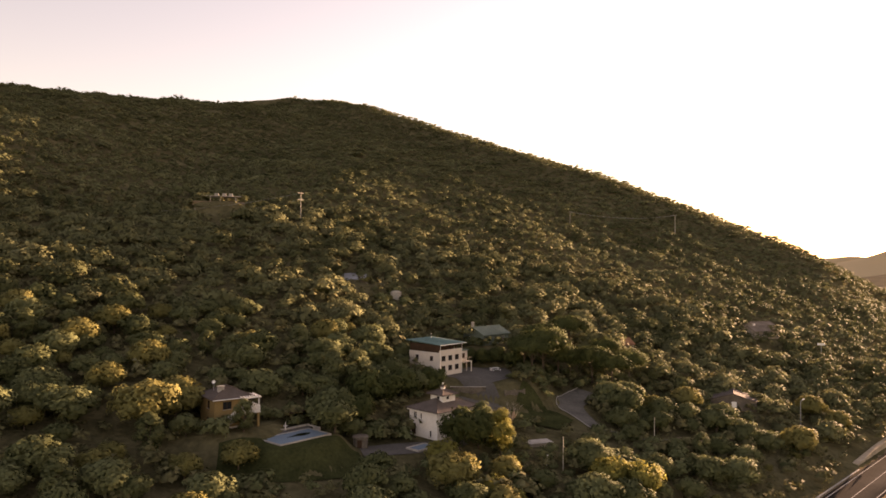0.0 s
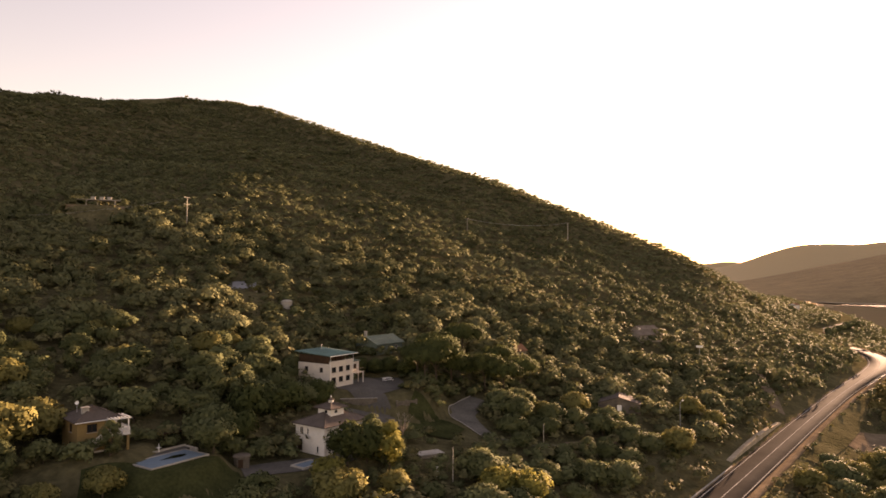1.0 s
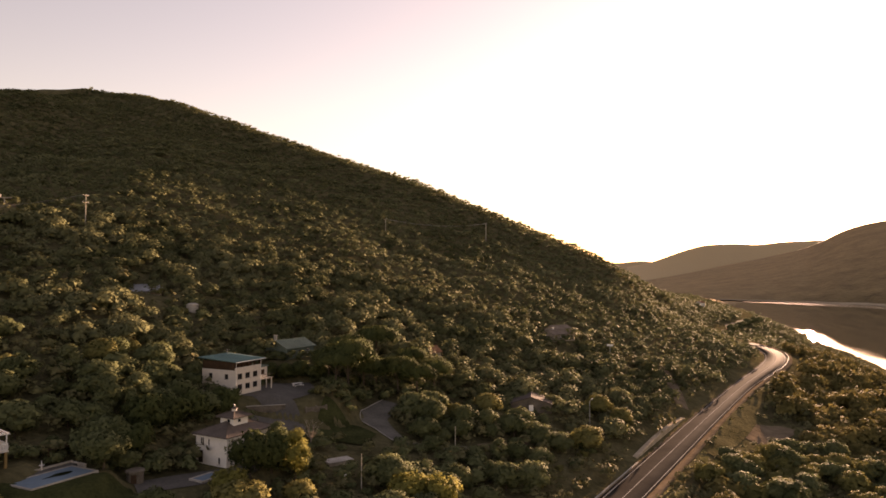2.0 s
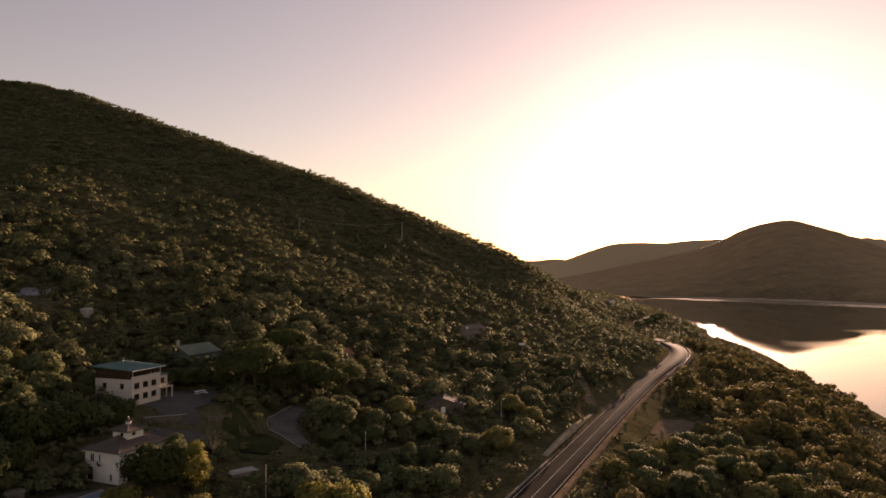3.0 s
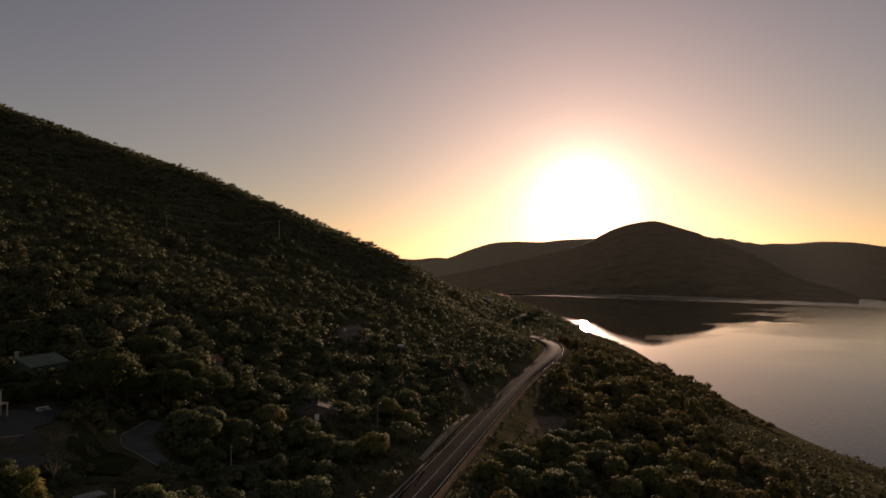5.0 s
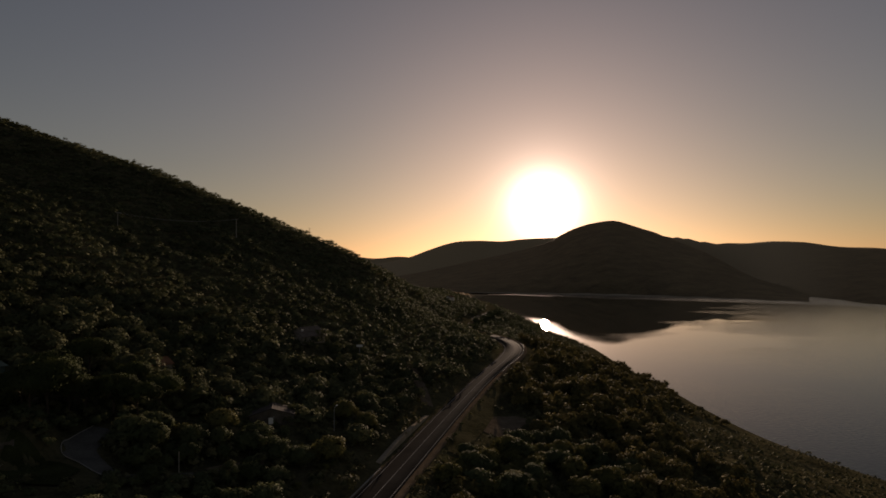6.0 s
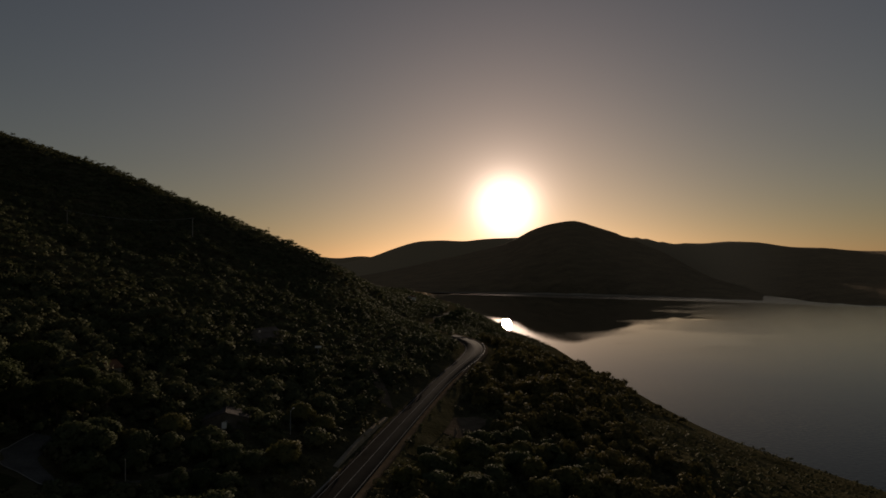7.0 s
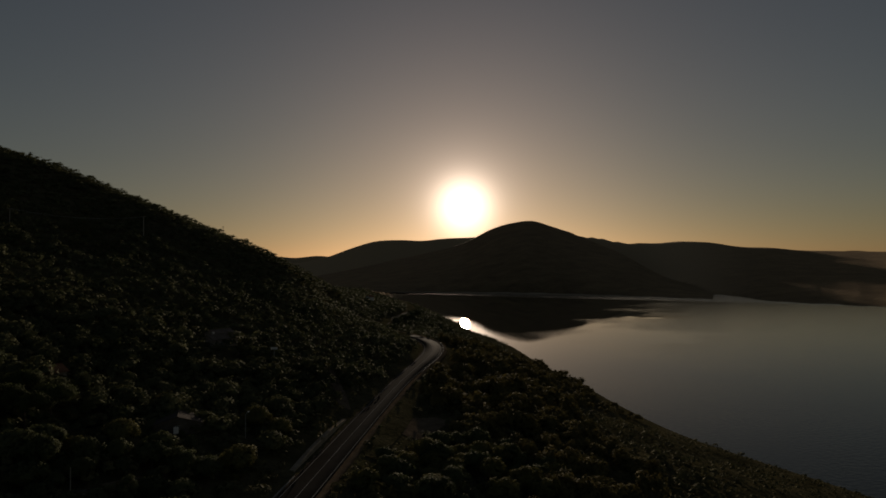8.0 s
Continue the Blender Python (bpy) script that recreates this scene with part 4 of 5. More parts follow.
# ochre house with balcony and stair
def ochre_house():
    root = house_root("ochre_house", "ochre two-storey house with balcony, pergola and outside stair", -38.0, 116.5, 45.4, 36)
    lx, ly, tall = 4.8, 7.4, 5.0
    front = [(1.4, 2.9, 3.2, 4.5), (0.5, 1.6, 0.6, 1.7)]
    side = [(3.6, 4.8, 3.1, 4.4), (3.4, 4.6, 0.5, 1.6)]
    f, s = four_walls(root, OCHRE_WALL, lx, ly, tall, front, side)
    for o in front:
        window(f, *o, mat=WOOD_DARK)
    for o in side:
        window(s, *o, mat=WOOD_DARK)
    part("floor_slab", boxes((0.26, lx - 0.26, 0.26, ly - 0.26, 2.4, 2.6)), CONCRETE, root)
    part("plinth", boxes((-0.05, lx, -0.05, -0.003, -1.5, 0.25), (-0.05, -0.003, 0, ly, -1.5, 0.25)), WHITE_WALL, root)
    hip_roof(root, 0, lx + 1.6, 0, ly, tall, 1.7, TILE_BROWN, 0.5)
    part("fascia", rods(((-0.5, -0.55, tall - 0.05), (lx + 2.1, -0.55, tall - 0.05), 0.07)), WHITE_PAINT, root)
    part("chimney", boxes((1.3, 2.3, 2.0, 2.7, 5.2, 6.75), (1.2, 2.4, 1.9, 2.8, 6.752, 6.87)), CONCRETE, root, "broad pale chimney")
    # satellite dish
    bm = bmesh.new()
    rings = [[bm.verts.new((0.31 * t * math.cos(a * 0.5236), 0.31 * t * math.sin(a * 0.5236), 0.12 * t * t)) for a in range(12)] for t in (0.25, 0.6, 1.0)]
    for r0, r1 in zip(rings, rings[1:]):
        for a in range(12):
            bm.faces.new((r0[a], r0[(a + 1) % 12], r1[(a + 1) % 12], r1[a]))
    bm.faces.new(rings[0])
    dish = part("dish", bm, WHITE_PAINT, root, "round white satellite dish")
    dish.matrix_basis = pose(1.0, 3.6, 7.4, 62, 0, -36)
    part("dish_pole", rods(((1.0, 3.65, 6.0), (1.0, 3.65, 7.4), 0.04)), STEEL, root)
    # balcony block at the end of the front
    part("balcony_room", boxes((lx + 0.003, lx + 1.8, 2.2, ly, -1.5, tall - 0.16)), OCHRE_WALL, root)
    part("balcony_slab", boxes((lx - 0.9, lx + 2.6, -1.6, -0.056, 2.4, 2.6), (lx + 0.003, lx + 2.6, -0.055, 2.197, 2.4, 2.6)), WHITE_WALL, root)
    for x in (lx - 0.8, lx + 2.1):
        part("balcony_pillar", boxes((x, x + 0.35, -1.5, -1.15, -1.5, 2.397)), OCHRE_WALL, root)
    balustrade(root, lx - 0.85, -1.5, lx + 2.5, -1.5, 2.6, label="white balcony balustrade")
    balustrade(root, lx + 2.5, -1.4, lx + 2.5, 2.0, 2.6)
    for x in (lx - 0.4, lx + 2.3):
        part("pergola_post", boxes((x, x + 0.14, -1.4, -1.26, 2.602, 4.9)), WHITE_PAINT, root)
    part("pergola_beam", boxes((lx - 0.6, lx + 2.8, -1.42, -1.28, 4.902, 5.05), (lx - 0.6, lx + 2.8, 1.9, 2.04, 4.902, 5.05)), WHITE_PAINT, root)
    for k in range(7):
        x = lx - 0.5 + k * 0.5
        part("pergola_slat", boxes((x, x + 0.1, -1.7, 2.19, 5.052, 5.2)), WHITE_PAINT, root)
    part("white_screen", boxes((lx + 0.1, lx + 1.7, 1.9, 2.0, 2.602, 4.6)), WHITE_PAINT, root, "white glazed balcony screen")
    # stair rising along the front
    n = 13
    for k in range(n):
        x = 0.3 + k * 0.27
        part("step", boxes((x, x + 0.3, -1.3, -0.06, -0.6 if k < 3 else 0.19 * k - 0.5, 0.19 * (k + 1))), CONCRETE, root)
    balustrade(root, 0.3, -1.35, 0.3 + n * 0.27, -1.35, 0.1, 2.5, "white stair balustrade")


ochre_house()


# ---- pools ----
def pool_and_deck():
    deck = tagged(new("swimming_pool"), "half-drained pale blue pool with grey coping", "swimming pool")
    deck.matrix_basis = pose(-24.7, 117.7, 44.15, 0, 0, 49)
    lx, ly = 9.9, 5.6
    a, b = lx / 2, ly / 2
    part("coping", boxes((-a - 0.3, a + 0.3, -b - 0.3, -b, -0.9, 0.1), (-a - 0.3, a + 0.3, b, b + 0.3, -0.9, 0.1), (-a - 0.3, -a, -b + 0.002, b - 0.002, -0.9, 0.1), (a, a + 0.3, -b + 0.002, b - 0.002, -0.9, 0.1)), CONCRETE, deck)
    part("basin", boxes((-a + 0.002, a - 0.002, -b + 0.002, b - 0.002, -1.2, 0.03)), POOL_TILE, deck, "pale blue pool floor")
    bm = bmesh.new()
    ring = [bm.verts.new((0.9 + 2.1 * math.cos(t) + 0.4 * math.cos(3 * t), 0.3 + 0.75 * math.sin(t) + 0.25 * math.sin(2 * t), 0.036)) for t in [k * 0.2618 for k in range(24)]]
    bm.faces.new(ring)
    part("puddle", bm, WATER, deck, "dark leftover water on the pool floor")
    part("terrace_wall", boxes((-a - 0.5, a + 1.5, b + 1.8, b + 2.0, -0.6, 0.4), (a + 1.3, a + 1.5, b - 1.5, b + 1.79, -0.6, 0.3)), CONCRETE, deck, "low pale terrace wall")
    part("terrace", boxes((-a - 0.5, a + 1.2, b + 0.302, b + 1.798, -0.6, 0.1)), PAVING, deck)
    # fountain
    f = tagged(new("fountain"), "small white garden fountain with round basin", "fountain")
    f.matrix_basis = pose(-27.3, 121.8, 43.85) @ Matrix.Scale(0.8, 4)
    bm = bmesh.new()
    rod(bm, (0, 0, -0.3), (0, 0, 0.35), 1.0, 1.1, 14)
    part("basin", bm, WHITE_WALL, f)
    part("pedestal", rods(((0, 0, 0.35), (0, 0, 1.2), 0.22, 0.12, 10)), WHITE_WALL, f)
    part("bowl", rods(((0, 0, 1.2), (0, 0, 1.42), 0.15, 0.5, 12)), WHITE_WALL, f)
    part("spout", rods(((0, 0, 1.42), (0, 0, 2.3), 0.13, 0.05, 8)), WHITE_WALL, f)
    # bamboo arbour behind the pool
    arb = tagged(new("arbour"), "dark timber arbour behind the pool", "arbour")
    arb.matrix_basis = pose(-27.5, 126.0, ground_z(-27.5, 126.0), 0, 0, 46)
    for x in (0, 2.6, 5.2):
        for y in (0, 2.4):
            part("post", rods(((x, y, -0.8), (x, y, 2.3), 0.08)), WOOD_DARK, arb)
    part("roof_mat", boxes((-0.3, 5.5, -0.3, 2.7, 2.3, 2.42)), WOOD_DARK, arb)
    # second small pool before the white house
    p = tagged(new("small_pool"), "small light blue pool in the paved yard", "swimming pool")
    p.matrix_basis = pose(-3.6, 123.6, 40.92, 0, 0, 46)
    part("coping", boxes((-2.3, 2.3, -1.6, -1.3, -0.6, 0.18), (-2.3, 2.3, 1.3, 1.6, -0.6, 0.18), (-2.3, -2.0, -1.298, 1.298, -0.6, 0.18), (2.0, 2.3, -1.298, 1.298, -0.6, 0.18)), CONCRETE, p)
    part("basin", boxes((-1.998, 1.998, -1.298, 1.298, -0.6, 0.06)), POOL_TILE, p)
    # pale slab among the trees
    s = tagged(new("flat_roof_shelter"), "pale flat-roofed shelter among trees", "shelter")
    s.matrix_basis = pose(19.1, 138.0, ground_z(19.1, 138.0), 0, 0, 20)
    part("roof", boxes((-2.6, 2.6, -1.5, 1.5, 0.35, 0.49)), CONCRETE, s)
    part("wall", boxes((-2.4, 2.4, -1.3, 1.3, -0.8, 0.348)), STONE_WALL, s)
    # hexagonal stone hut
    h = tagged(new("stone_hut"), "small round stone hut with flat cap", "hut")
    h.matrix_basis = pose(-14.4, 123.5, ground_z(-14.4, 123.5) - 0.5)
    bm = bmesh.new()
    rod(bm, (0, 0, -0.5), (0, 0, 2.2), 1.3, 1.3, 12)
    part("wall", bm, DARK_STONE, h)
    bm = bmesh.new()
    rod(bm, (0, 0, 2.2), (0, 0, 2.42), 1.5, 1.4, 12)
    part("roof", bm, DARK_STONE, h)
    part("door", boxes((-0.4, 0.4, -1.34, -1.18, 0, 1.9)), WOOD_DARK, h)


pool_and_deck()


def simple_house(name, label, x, y, turn, lx, ly, tall, rise, wall_mat, roof_mat, chimney=True):
    z = ground_z(x, y)
    root = house_root(name, label, x, y, z, turn)
    wins = [(0.9 + k * 2.6, 1.9 + k * 2.6, 1.0, 2.1) for k in range(int((lx - 1) // 2.6))]
    f, s = four_walls(root, wall_mat, lx, ly, tall, wins, [(ly / 2 - 0.5, ly / 2 + 0.5, 1.0, 2.1)])
    for o in wins:
        window(f, *o)
    window(s, ly / 2 - 0.5, ly / 2 + 0.5, 1.0, 2.1)
    gable_end(root, "gable", wall_mat, "x", 0, 0, ly, tall + 0.003, rise * 0.92)
    gable_end(root, "gable", wall_mat, "x", lx - 0.25, 0, ly, tall + 0.003, rise * 0.92)
    gable_roof(root, 0, lx, 0, ly, tall + 0.06, rise, roof_mat)
    if chimney:
        part("chimney", boxes((lx * 0.3, lx * 0.3 + 0.6, ly * 0.6, ly * 0.6 + 0.6, tall, tall + rise + 0.7), (lx * 0.3 - 0.08, lx * 0.3 + 0.68, ly * 0.6 - 0.08, ly * 0.6 + 0.68, tall + rise + 0.702, tall + rise + 0.85)), WHITE_WALL, root)
    return root


simple_house("hillside_cottage", "low cottage with clay-tiled gable roof among trees", 120.5, 268.5, 20, 12.0, 7.0, 3.1, 1.6, STONE_WALL, TILE_FADED)
simple_house("cottage_wing", "small tiled house wing behind the cottage", 125.5, 279.0, 20, 10.0, 6.0, 4.2, 1.5, STONE_WALL, TILE_FADED, False)
simple_house("roadside_house", "low stone house with pale gable above the road", 80.5, 178.5, 67, 8.0, 11.0, 2.6, 1.7, DARK_STONE, TILE_BROWN, False)
simple_house("cabin", "small cabin with faded red roof under oaks", 53.0, 213.0, 25, 7.0, 5.0, 3.4, 1.6, STONE_WALL, TILE_RED, False)


simple_house("headland_house", "small white house far off on the wooded headland", 451.0, 643.0, 30, 9.0, 6.0, 4.0, 1.8, WHITE_WALL, TILE_RED, False)


def sheds():
    s = tagged(new("hill_shed"), "low stone shed with pale sheet roof on the hillside", "shed")
    s.matrix_basis = pose(-34.0, 226.5, 67.3, 0, 0, 6)
    bm = bmesh.new()
    low = [bm.verts.new(p) for p in ((0, 0, -1.5), (9.4, 0, -1.5), (9.4, 5.5, -1.5), (0, 5.5, -1.5))]
    top = [bm.verts.new(p) for p in ((0, 0, 0.95), (9.4, 0, 0.95), (9.4, 5.5, 2.75), (0, 5.5, 2.75))]
    for k in range(4):
        bm.faces.new((low[k], low[(k + 1) % 4], top[(k + 1) % 4], top[k]))
    bm.faces.new(low[::-1]), bm.faces.new(top)
    part("wall", bm, STONE_WALL, s)
    bm = bmesh.new()
    n = 10
    tops = [[bm.verts.new((-0.4 + 10.2 * k / n, y, z + 0.22 * math.sin(math.pi * k / n) - t)) for k in range(n + 1)] for t in (0, 0.12) for y, z in ((-0.5, 1.0), (5.9, 3.05))]
    for k in range(n):
        bm.faces.new((tops[0][k], tops[0][k + 1], tops[1][k + 1], tops[1][k]))
        bm.faces.new((tops[2][k + 1], tops[2][k], tops[3][k], tops[3][k + 1]))
        bm.faces.new((tops[0][k + 1], tops[0][k], tops[2][k], tops[2][k + 1]))
        bm.faces.new((tops[1][k], tops[1][k + 1], tops[3][k + 1], tops[3][k]))
    for k in (0, n):
        bm.faces.new((tops[0][k], tops[1][k], tops[3][k], tops[2][k]))
    part("roof", bm, PALE_SHEET, s, "pale slightly bowed sheet roof")
    part("door", boxes((3.3, 4.3, -0.05, -0.003, -1.2, 0.75)), WOOD_DARK, s)
    t = tagged(new("water_tank"), "small pale round concrete tank on the hillside", "tank")
    t.matrix_basis = pose(-14.6, 215.8, ground_z(-14.6, 215.8) - 0.7)
    part("wall", rods(((0, 0, -0.8), (0, 0, 2.3), 1.7, 1.7, 16)), CONCRETE, t)
    part("roof", rods(((0, 0, 2.3), (0, 0, 2.42), 1.85, 1.85, 16), ((0, 0, 2.42), (0, 0, 2.8), 1.7, 1.15, 16), ((0, 0, 2.8), (0, 0, 2.98), 1.15, 0.2, 16)), CONCRETE, t, "low domed cap")
    # terrace with stub pillars up the hill
    r = tagged(new("hill_terrace"), "earth terrace with concrete slab and stub pillars", "terrace")
    r.matrix_basis = pose(-97.0, 280.0, 98.2, 0, 0, 14)
    part("slab", boxes((-1.0, 14.6, 0, 6.0, 2.6, 2.85)), CONCRETE, r)
    for x in (2.4, 6.3, 12.3):
        part("pillar", boxes((x, x + 0.4, 0.2, 0.6, -1.2, 2.598)), CONCRETE, r)
    for x in (4.2, 7.2, 9.8):
        part("water_tank", boxes((x, x + 1.5, 0.6, 2.1, 2.852, 3.9)), CONCRETE, r, "pale square tank on the slab")
    part("earth_bank", boxes((-4.0, 16.0, -2.2, -0.3, -1.5, 0.4)), GRAVEL, r)


sheds()


# ---- paved yards and drives, laid on the ground ----
def drape(name, pts, half, mat, label, edge=None, lift=0.10):
    """A band laid over the ground along a few points."""
    pts = np.array(pts, float)
    t = np.linspace(0, len(pts) - 1, 14 * (len(pts) - 1) + 1)
    cx, cy = along(np.arange(len(pts)), pts[:, 0], t), along(np.arange(len(pts)), pts[:, 1], t)
    hw = along(np.arange(len(pts)), np.broadcast_to(half, len(pts)), t)
    dx, dy = np.gradient(cx), np.gradient(cy)
    q = np.hypot(dx, dy)
    offs = np.linspace(-1, 1, 9)
    x = cx[:, None] - dy[:, None] / q[:, None] * offs * hw[:, None]
    y = cy[:, None] + dx[:, None] / q[:, None] * offs * hw[:, None]
    z = height(x, y) + lift
    k = len(offs)
    i, j = np.meshgrid(np.arange(len(t) - 1), np.arange(k - 1), indexing="ij")
    f = np.stack([i * k + j, (i + 1) * k + j, (i + 1) * k + j + 1, i * k + j + 1], -1).reshape(-1, 4)
    ob = tagged(new(name, mesh_of(name, np.stack([x, y, z], -1).reshape(-1, 3), f, [mat], True)), label, "drive", kind="structure")
    for px, py, r in zip(cx[::3], cy[::3], hw[::3]):
        PAVED.append((px, py, r + 0.9))
    if edge:
        bm = bmesh.new()
        col = 0 if edge < 0 else -1
        for a in range(len(t) - 1):
            rod(bm, (x[a, col], y[a, col], z[a, col] + 0.06), (x[a + 1, col], y[a + 1, col], z[a + 1, col] + 0.06), 0.11, 0.11, 4)
        part("kerb", bm, CONCRETE, ob, "pale concrete kerb")


drape("yard", [(4, 159), (8, 164), (11, 171), (12, 182)], [5.0, 6.0, 6.2, 4.2], PAVING, "grey concrete yard before the cream house")
drape("yard", [(-0.5, 150), (4, 152), (8.5, 153.5), (13, 156)], [3.0, 4.0, 4.2, 3.0], PAVING, "pale lower terrace behind the white house")
drape("yard", [(-14, 121), (-8, 123), (-2, 125), (4, 128)], [3, 3.6, 3.4, 2.0], PAVING, "worn paved yard before the white house")
drape("lawn", [(17, 157), (22, 154.5), (27, 151)], [3.5, 5.0, 3.5], GRASS, "dark sloping lawn below the drive", lift=0.35)
drape("lawn", [(-35, 109), (-27, 111), (-19, 114), (-13, 117)], [3.0, 5.0, 5.0, 3.0], GRASS, "dark rough grass below the pool", lift=0.25)
drape("drive", [(36, 173), (32.5, 168), (30, 163.5), (31, 158.5), (33.5, 152.8), (37, 150.6), (46, 150.5), (56, 151)], [2.6, 3.2, 3.2, 2.2, 1.6, 1.3, 1.1, 1.1], DRIVE, "grey curving drive with pale kerb", -1)
drape("track", [(52, 152), (68, 158), (86, 164)], 1.6, GRAVEL, "dirt track down to the road")
drape("clearing", [(143, 178), (151, 184), (160, 190), (170, 194)], [3, 5, 5.5, 3], GRAVEL, "bare gravel clearing on the lake-side bank")
drape("verge", [road_at(w, -9.5) for w in (196, 225, 255, 280, 300)], [1.6, 3.4, 3.6, 3.0, 1.4], SOIL, "bare dirt verge beside the road", lift=0.2)
drape("track", [(172, 276), (160, 250), (150, 228), (140, 208)], 2.0, GRAVEL, "steep dirt cutting above the road")


# ---- poles, lamps and wires ----
def pole(name, label, x, y, tall, mat=WOOD_POLE, arms=1, turn=0, thick=0.16, z=None):
    root = tagged(new(name), label, "utility pole", "poles on the slope")
    root.matrix_basis = pose(x, y, ground_z(x, y) if z is None else z, 0, 0, turn)
    part("shaft", rods(((0, 0, -1), (0, 0, tall), thick, thick * 0.65)), mat, root)
    for k in range(arms):
        h = tall - 0.35 - k * 2.6
        part("crossarm", boxes((-1.5, 1.5, -0.07, 0.07, h, h + 0.14)), mat, root)
        for a in (-1.35, 0.0 if k else 0.5, 1.35):
            part("insulator", rods(((a, 0, h + 0.14), (a, 0, h + 0.42), 0.09, 0.06, 6)), WHITE_PAINT, root)
    return root


def wires(name, label, a, b, offs, sag, thick=0.011):
    root = tagged(new(name), label, "power line")
    for off in offs:
        bm = bmesh.new()
        pts = []
        for k in range(17):
            t = k / 16
            pts.append(Vector(a).lerp(Vector(b), t) + Vector((off[0], off[1], off[2] - 4 * sag * t * (1 - t))))
        for p, q in zip(pts, pts[1:]):
            rod(bm, p, q, thick, thick, 4)
        part("wire", bm, STEEL, root)


P1 = (-57.8, 280.9)
P1Z = ground_z(*P1)
pole("utility_pole", "pale wooden power pole with two crossarms on the slope", *P1, 11.8, arms=2, turn=60, thick=0.22)
P2 = (165.5, 495.0)
P2Z = ground_z(*P2)
pole("utility_pole", "pale power pole with one crossarm high on the slope", *P2, 13.5, arms=1, turn=20, thick=0.34)
pole("utility_pole", "thin power pole on the shoulder of the hill", 262.0, 592.0, 9.0, arms=1, turn=20, thick=0.26)
pole("utility_pole", "thin pole standing among scrub", 79.0, 432.0, 9.0, arms=1, turn=20, thick=0.2)
pole("telephone_pole", "bare pale wooden pole beside the drive", 45.4, 149.2, 5.2, arms=0, thick=0.11)
pole("telephone_pole", "bare pale wooden pole beside the white house", 22.0, 126.7, 6.2, arms=0, thick=0.1)
wires("power_line", "three power wires leading off along the slope", (*P1, P1Z + 11.6), (-128.0, 262.0, P1Z + 2.0), [(0, -1.2, 0), (0, 0, 0.2), (0, 1.2, 0), (0, 0, -2.6)], 2.2)
wires("power_line", "thin power wires over the shoulder of the hill", (*P2, P2Z + 13.3), (79.0, 432.0, ground_z(79, 432) + 8.8), [(-0.6, 0.9, 0), (0.6, -0.9, 0)], 3.0, 0.035)


def street_lamp(x, y, tall, turn, label, z=None):
    root = tagged(new("street_lamp"), label, "street lamp")
    root.matrix_basis = pose(x, y, ground_z(x, y) if z is None else z, 0, 0, turn)
    part("post", rods(((0, 0, -0.5), (0, 0, tall), 0.11, 0.07)), STEEL, root)
    part("arm", rods(((0, 0, tall - 0.1), (1.5, 0, tall + 0.35), 0.05, 0.04)), STEEL, root)
    part("lamp_head", boxes((1.3, 2.1, -0.14, 0.14, tall + 0.3, tall + 0.45)), LAMP_CASE, root)


street_lamp(91.4, 177.9, 6.0, 40, "grey steel street lamp on the slope above the road")
street_lamp(190.0, 182.0, 7.0, 140, "grey steel street lamp among trees below the road")


def signs():
    s = tagged(new("sign_board"), "white rectangular board on a post", "sign")
    s.matrix_basis = pose(72.0, 172.0, ground_z(72, 172), 0, 0, -20)
    part("post", rods(((0, 0, -0.5), (0, 0, 3.2), 0.06)), STEEL, s)
    part("board", boxes((-0.55, 0.55, -0.06, -0.02, 3.2, 4.7)), WHITE_PAINT, s)
    s = tagged(new("sign_board"), "pale board on a tall pole above the trees", "sign")
    s.matrix_basis = pose(136.0, 250.0, ground_z(136, 250), 0, 0, -25)
    part("post", rods(((0, 0, -0.5), (0, 0, 7.5), 0.09)), STEEL, s)
    part("board", boxes((-1.2, 1.2, -0.1, -0.02, 7.3, 8.1)), WHITE_PAINT, s)
    m = tagged(new("marker_post"), "short white marker post in the grass", "post")
    m.matrix_basis = pose(19.3, 127.6, ground_z(19.3, 127.6))
    part("post", boxes((-0.15, 0.15, -0.15, 0.15, -0.4, 1.9)), WHITE_PAINT, m)
    # white garden table in the yard, and the yard's wall
    c = tagged(new("garden_table"), "white garden table with bench in the yard", "table")
    c.matrix_basis = pose(13.2, 176.5, ground_z(13.2, 176.5), 0, 0, 30)
    part("top", boxes((-1.3, 1.3, -0.5, 0.5, 0.7, 0.78)), WHITE_PAINT, c)
    for x in (-1.1, 1.0):
        part("leg", boxes((x, x + 0.12, -0.4, 0.4, -0.1, 0.698)), WHITE_PAINT, c)
    part("bench", boxes((-1.3, 1.3, -1.2, -0.85, 0.38, 0.46), (-1.1, -1.0, -1.15, -0.9, -0.1, 0.378), (1.0, 1.1, -1.15, -0.9, -0.1, 0.378)), WHITE_PAINT, c)
    w = tagged(new("yard_wall"), "low stone wall at the edge of the yard", "wall")
    w.matrix_basis = pose(1.8, 156.8, ground_z(4, 157.5) + 0.05, 0, 0, 2)
    part("wall", boxes((0, 8.0, 0, 0.35, -2.0, 0.75)), DARK_STONE, w)
    part("cap", boxes((-0.05, 8.05, -0.06, 0.41, 0.752, 0.84)), CONCRETE, w)


signs()

